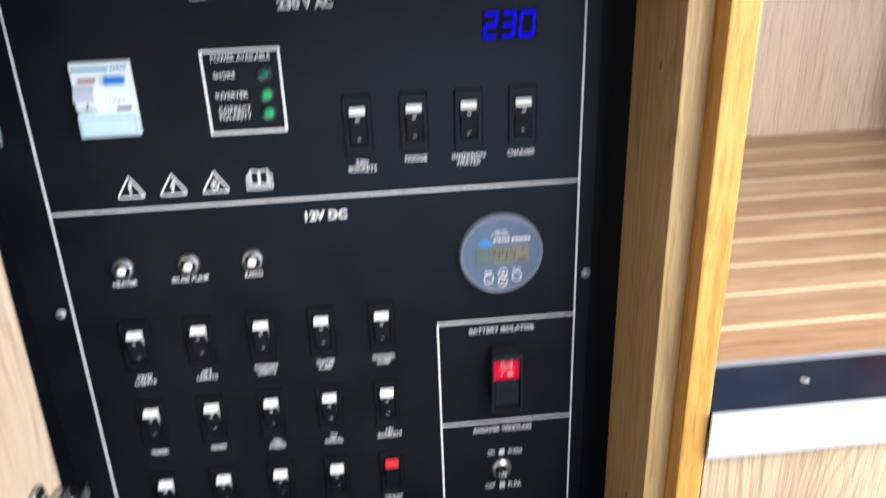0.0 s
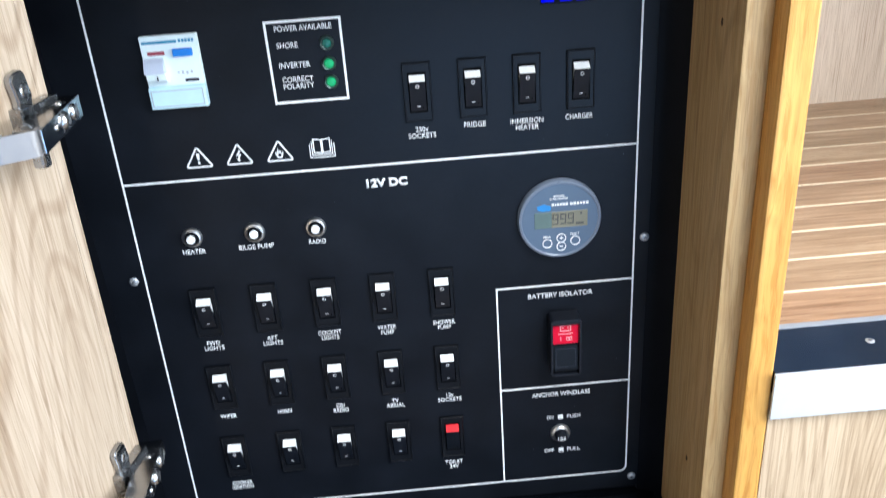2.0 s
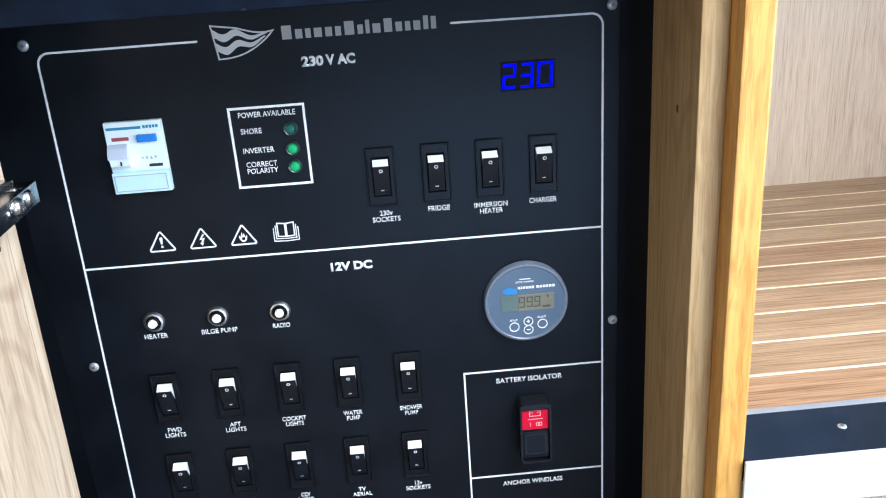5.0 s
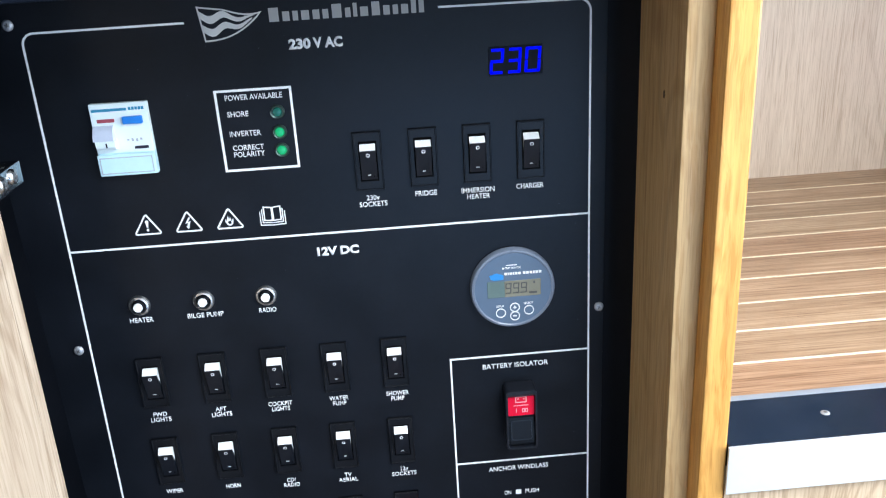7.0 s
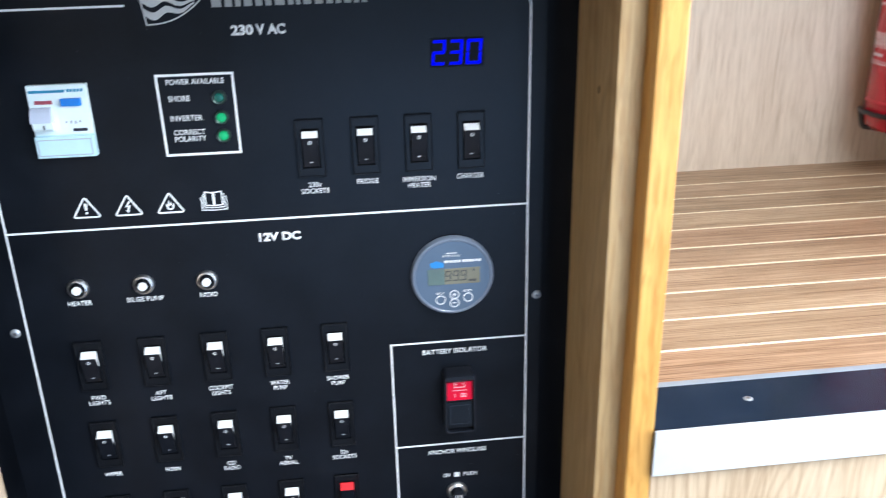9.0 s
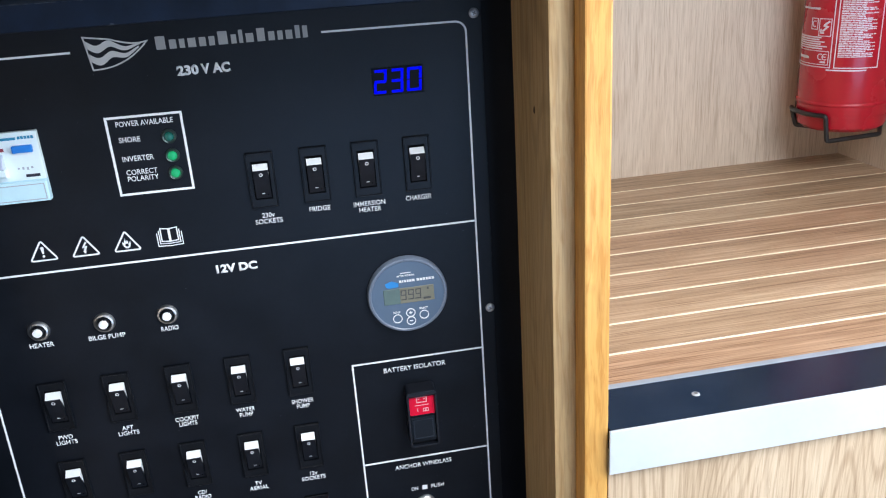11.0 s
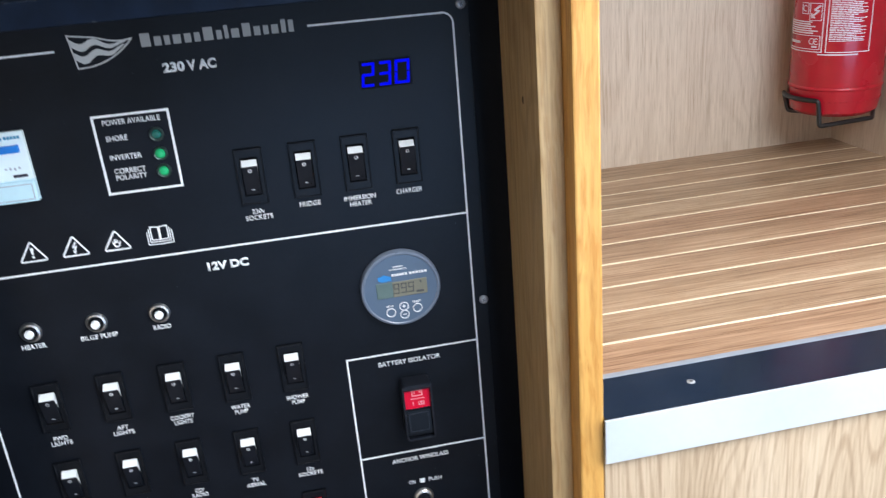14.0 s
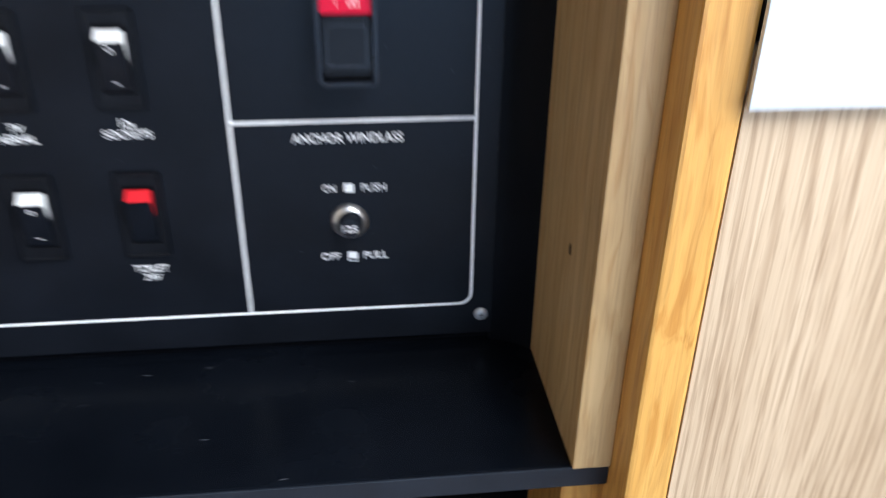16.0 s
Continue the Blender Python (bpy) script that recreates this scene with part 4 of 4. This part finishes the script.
# second pane added only to carry that sheen
part("lcd", boxed(-0.0198, -0.0065, FY, -0.005, -0.0066, 0.0070, 0.0003, 1), LCD_SHEEN, ga, "end of the liquid crystal window, tinted for its greenish sheen")
for dx, d in ((-0.0036, "9"), (0.0024, "9"), (0.0084, "9")):
    bm = bmesh.new()
    for q in segments(d, 0.0047, 0.0088, 0.0009, 0.05):
        join(bm, prism([(dx + x, z + 0.0008) for x, z in q], FY - 0.0002, FY + 0.0002))
    if 0 < dx < 0.006:
        box(bm, 0.0051, 0.0058, FY - 0.0002, FY, -0.0036, -0.0028)
    part("digit", bm, LCD_INK, ga)
part("unit_bar", boxed(0.0124, 0.0185, FY - 0.0002, FY, -0.0047, -0.0029), LCD_INK, ga)
part("unit_bar", boxed(0.0158, 0.0172, FY - 0.0002, FY, 0.0036, 0.0056), LCD_INK, ga)
for x, z, r in ((-0.0100, -0.0196, 0.0036), (0.0010, -0.0156, 0.0035), (0.0010, -0.0228, 0.0035), (0.0120, -0.0186, 0.0036)):
    bt = part("key", ribbon(arc(x, z, r, 0, 345, 23), 0.0007, FY - 0.0003, FY + 0.0003, True), PRINT, ga)
    if abs(x - 0.001) < 1e-4:
        sg = boxed(x - 0.0014, x + 0.0014, FY - 0.0002, FY + 0.0003, z - 0.0004, z + 0.0004)
        if z > -0.02:
            box(sg, x - 0.0004, x + 0.0004, FY - 0.0002, FY + 0.0003, z - 0.0014, z + 0.0014)
        part("sign", sg, PRINT, bt)
part("legend", lettering("SETUP", -0.0104, -0.0140, 0.0016, FY - 0.0001, 0.00118, 0.01), PRINT, ga)
part("legend", lettering("SELECT", 0.0116, -0.0128, 0.0016, FY - 0.0001, 0.00118, 0.01), PRINT, ga)
part("print_bar", boxed(-0.0050, 0.0035, FY - 0.0001, FY + 0.0003, 0.0196, 0.0203), PRINT, ga)
part("legend", lettering("BATTERY MONITOR", -0.0008, 0.0176, 0.0014, FY - 0.0001, 0.00098, 0.01), PRINT, ga)
bx = -0.0064
for w in (0.0020, 0.0009, 0.0018, 0.0014, 0.0018, 0.0020, 0.0, 0.0020, 0.0020, 0.0020, 0.0015, 0.0020, 0.0020):
    if w:
        part("name_block", boxed(bx, bx + w, FY - 0.0001, FY + 0.0003, 0.0119, 0.0139), PRINT, ga)
    bx += w + 0.00055 if w else 0.0011
mk = prism([(-0.0180, 0.0122), (-0.0125, 0.0140), (-0.0095, 0.0128), (-0.0070, 0.0118), (-0.0072, 0.0084), (-0.0140, 0.0080), (-0.0172, 0.0092)], FY - 0.0001, FY + 0.0003)
part("emblem", mk, SKY_BLUE, ga, "blue emblem")

# residual current breaker
rc = thing("residual_current_breaker", "white two-module breaker with blue test button", "breaker", at=(-0.1382, 0, 1.4330))
part("upper_body", boxed(-0.0180, 0.0212, -0.0045, 0.002, -0.0088, 0.0258, 0.0007), MCB_WHITE, rc)
lb = part("lower_body", boxed(-0.0184, 0.0212, -0.0062, 0.002, -0.0247, -0.0096, 0.0008), MCB_PALE, rc, "pale blue clear cover")
part("cover_line", ribbon([(-0.0166, -0.0228), (0.0190, -0.0228), (0.0190, -0.0118), (-0.0166, -0.0118)], 0.0006, -0.0065, -0.006, True), MCB_GREY, lb)
part("band", boxed(-0.0164, 0.0072, -0.0049, -0.004, 0.0204, 0.0222), TEAL_INK, rc)
for k in range(5):
    part("name_block", boxed(0.0086 + 0.0022 * k, 0.0102 + 0.0022 * k, -0.0049, -0.004, 0.0206, 0.0226), TEAL_INK, rc)
part("flag", boxed(-0.0138, -0.0022, -0.0050, -0.004, 0.0128, 0.0152), MAROON, rc)
part("test_button", boxed(0.0036, 0.0170, -0.0072, -0.003, 0.0112, 0.0164, 0.0008), BLUE_INK, rc, "blue test button")
tg = part("toggle", side_prism([(-0.004, 0.0108), (-0.0062, 0.0104), (-0.0084, 0.0082), (-0.0104, 0.0046), (-0.0112, 0.0012), (-0.004, 0.0012)], -0.0170, -0.0036), MCB_LILAC, rc, "pale lilac toggle")
part("toggle_face", side_prism([(-0.004, 0.0011), (-0.0112, 0.0011), (-0.0104, -0.0034), (-0.0086, -0.0052), (-0.004, -0.0056)], -0.0160, -0.0028), MCB_WHITE, tg)
part("mark", boxed(-0.0090, -0.0081, -0.0112, -0.0085, -0.0034, -0.0004), NAVY_INK, tg)
part("slot", boxed(0.0084, 0.0178, -0.0049, -0.004, -0.0066, -0.0046), NAVY_INK, rc)
for k in range(4):
    part("print_bar", boxed(0.0040 + 0.0030 * k, 0.0054 + 0.0030 * k, -0.0047, -0.004, -0.0006 - 0.0004 * (k % 3), 0.0006 + 0.0003 * (k % 2)), MCB_GREY, rc)
box_bm = boxed(-0.0180, 0.0212, -0.0036, 0.0, -0.0097, -0.0087)
part("seam", box_bm, MCB_PALE, rc)

# ---------------------------------------------------------------- fire extinguisher in the alcove
EX, EY, ER, EZ = 0.8160, 0.42, 0.0600, 1.285


def turned(profile, steps=64):
    bm = lathe([(r, -z) for r, z in profile], steps)
    bmesh.ops.transform(bm, verts=bm.verts, matrix=pose(0, 0, 0, 90) @ Matrix.Diagonal((1, 1, 1, 1)))
    bmesh.ops.recalc_face_normals(bm, faces=bm.faces)
    return bm


ext = thing("fire_extinguisher", "red enamelled fire extinguisher hung in a wire bracket", "fire extinguisher", at=(EX, EY, EZ))
body = [(0.0, -0.001), (0.040, -0.003), (0.050, -0.005), (0.0562, 0.000), (0.0581, 0.010), (0.0588, 0.021), (0.0600, 0.030), (0.0600, 0.300), (0.056, 0.330), (0.044, 0.352), (0.022, 0.362), (0.018, 0.372), (0.0, 0.372)]
part("cylinder", turned(body), RED_PAINT, ext, smooth=True)
part("weld_bead", turned([(0.0588, 0.0295), (0.0610, 0.0315), (0.0615, 0.0335), (0.0607, 0.0355), (0.0595, 0.0365)]), RED_PAINT, ext, smooth=True)
part("valve", turned([(0.0, 0.365), (0.016, 0.366), (0.016, 0.392), (0.010, 0.396), (0.010, 0.41), (0.0, 0.41)], 24), STEEL, ext, smooth=True)


def on_cylinder(a0, a1, z0, z1, out=0.0004):
    """A patch of the cylinder's skin between two angles, in degrees from -y towards +x."""
    bm = bmesh.new()
    n = max(1, int(abs(a1 - a0) / 4))
    rows = []
    for rr in (ER + out, ER - 0.0005):
        for z in (z0, z1):
            rows.append([bm.verts.new((rr * math.sin(radians(a0 + (a1 - a0) * i / n)), -rr * math.cos(radians(a0 + (a1 - a0) * i / n)), z)) for i in range(n + 1)])
    f0, f1, b0, b1 = rows
    for i in range(n):
        bm.faces.new((f0[i], f0[i + 1], f1[i + 1], f1[i]))
        bm.faces.new((f0[i], b0[i], b0[i + 1], f0[i + 1]))
        bm.faces.new((f1[i], f1[i + 1], b1[i + 1], b1[i]))
    for i in (0, n):
        bm.faces.new((f0[i], f1[i], b1[i], b0[i]))
    bmesh.ops.recalc_face_normals(bm, faces=bm.faces)
    return bm


def frame_on(a0, a1, z0, z1, t=0.0011):
    bm = bmesh.new()
    da = math.degrees(t / ER)
    for q in ((a0, a1, z0, z0 + t), (a0, a1, z1 - t, z1), (a0, a0 + da, z0 + t, z1 - t), (a1 - da, a1, z0 + t, z1 - t)):
        join(bm, on_cylinder(*q))
    return bm


for a0, a1, z0, z1, t in ((-125, -55, 0.083, 0.25, 0.0012), (-51, 2, 0.083, 0.25, 0.0012), (-75, -58, 0.124, 0.147, 0.0009), (-88, -77, 0.132, 0.147, 0.0009), (-122, -58, 0.0865, 0.105, 0.0009)):
    part("label_frame", frame_on(a0, a1, z0, z1, t), LABEL_INK, ext, "pale printed label frame")


def stroke_on(points, width, out=0.0005):
    """A printed stroke on the cylinder's skin through (metres round from -y, height) points."""
    flat = ribbon(points, width, -out, 0.0005)
    for v in flat.verts:
        a, rr = v.co.x / ER, ER - v.co.y
        v.co = Vector((rr * math.sin(a), -rr * math.cos(a), v.co.z))
    return flat


def around(deg):
    return radians(deg) * ER


bx, bz = around(-66.5), 0.1355
bolt = stroke_on([(bx + 0.0062, bz + 0.0082), (bx - 0.0012, bz + 0.0030)], 0.0026)
join(bolt, stroke_on([(bx - 0.0022, bz + 0.0022), (bx + 0.0052, bz + 0.0014)], 0.0020))
join(bolt, stroke_on([(bx + 0.0046, bz + 0.0018), (bx - 0.0034, bz - 0.0052)], 0.0024))
join(bolt, stroke_on([(bx - 0.0056, bz - 0.0020), (bx - 0.0054, bz - 0.0072), (bx - 0.0004, bz - 0.0072)], 0.0018))
part("pictogram", bolt, LABEL_INK, ext, "pale lightning bolt pictogram")
for deg, z, r, bar in ((-69.2, 0.0972, 0.0037, False), (-63.0, 0.0972, 0.0037, True), (-82.4, 0.1395, 0.0036, False)):
    letter = stroke_on(arc(around(deg), z, r, 55, 305, 14), 0.0011)
    if bar:
        join(letter, stroke_on([(around(deg) - r, z), (around(deg) + 0.0012, z)], 0.0011))
    part("letter", letter, LABEL_INK, ext)
for i in range(66):
    z = 0.242 - 0.00222 * i
    row, a = bmesh.new(), -47.5
    stop = -5.5 - rng.choice((0, 0, 1, 3, 6, 11, 15))
    while a < stop - 1.5:
        e = min(a + rng.uniform(2.5, 9), stop)
        join(row, on_cylinder(a, e, z, z + rng.uniform(0.0011, 0.0015)))
        a = e + rng.uniform(0.5, 1.0)
    part("print_line", row, LABEL_INK, ext)
for i in range(6):
    z = 0.1215 - 0.0029 * i
    part("print_bar", on_cylinder(-118, -68 + rng.uniform(-6, 8), z, z + 0.0017), LABEL_INK, ext)
for a0, a1, z0, z1 in ((-69, -62, 0.0890, 0.0914), (-112, -88, 0.093, 0.0965), (-114, -92, 0.1885, 0.192), (-112, -76, 0.158, 0.1605), (-60, -12, 0.0795, 0.0812)):
    part("print_bar", on_cylinder(a0, a1, z0, z1), LABEL_INK, ext)

beads = bmesh.new()
for i in range(54):
    a = radians(360 / 54 * i)
    m = Matrix.Translation((0.0590 * math.sin(a), -0.0590 * math.cos(a), 0.0165)) @ Matrix.Diagonal((0.0012, 0.0012, 0.0009, 1))
    bmesh.ops.create_icosphere(beads, subdivisions=1, radius=1.0, matrix=m)
part("weld_spots", beads, RED_PAINT, ext, "row of small welds round the foot", smooth=True)

br = thing("extinguisher_bracket", "black plastic coated wire bracket on the alcove wall", "bracket")
ring = [(EX + 0.0650 * math.sin(radians(a)), EY - 0.0650 * math.cos(radians(a)), EZ + 0.019) for a in range(-124, -45, 8)]
r0, r1 = ring[0], ring[-1]
wire = [(EX - 0.02, EY + 0.0, EZ - 0.0085), (r0[0] + 0.006, r0[1] - 0.004, EZ - 0.0075), (r0[0], r0[1], EZ + 0.019)] + ring[1:] + \
    [(r1[0] + 0.003, r1[1] - 0.003, EZ - 0.0155), (EX + 0.03, EY - 0.045, EZ - 0.0125), (AL_X1 - 0.003, EY - 0.01, EZ - 0.0085)]
part("wire_hoop", tube(rounded(wire, 0.004), 0.0032), WIRE, br, smooth=True)
part("wall_plate", boxed(EX - 0.02, EX + 0.02, AL_Y1 - 0.006, AL_Y1, EZ - 0.01, EZ + 0.24, 0.001), WIRE, br)
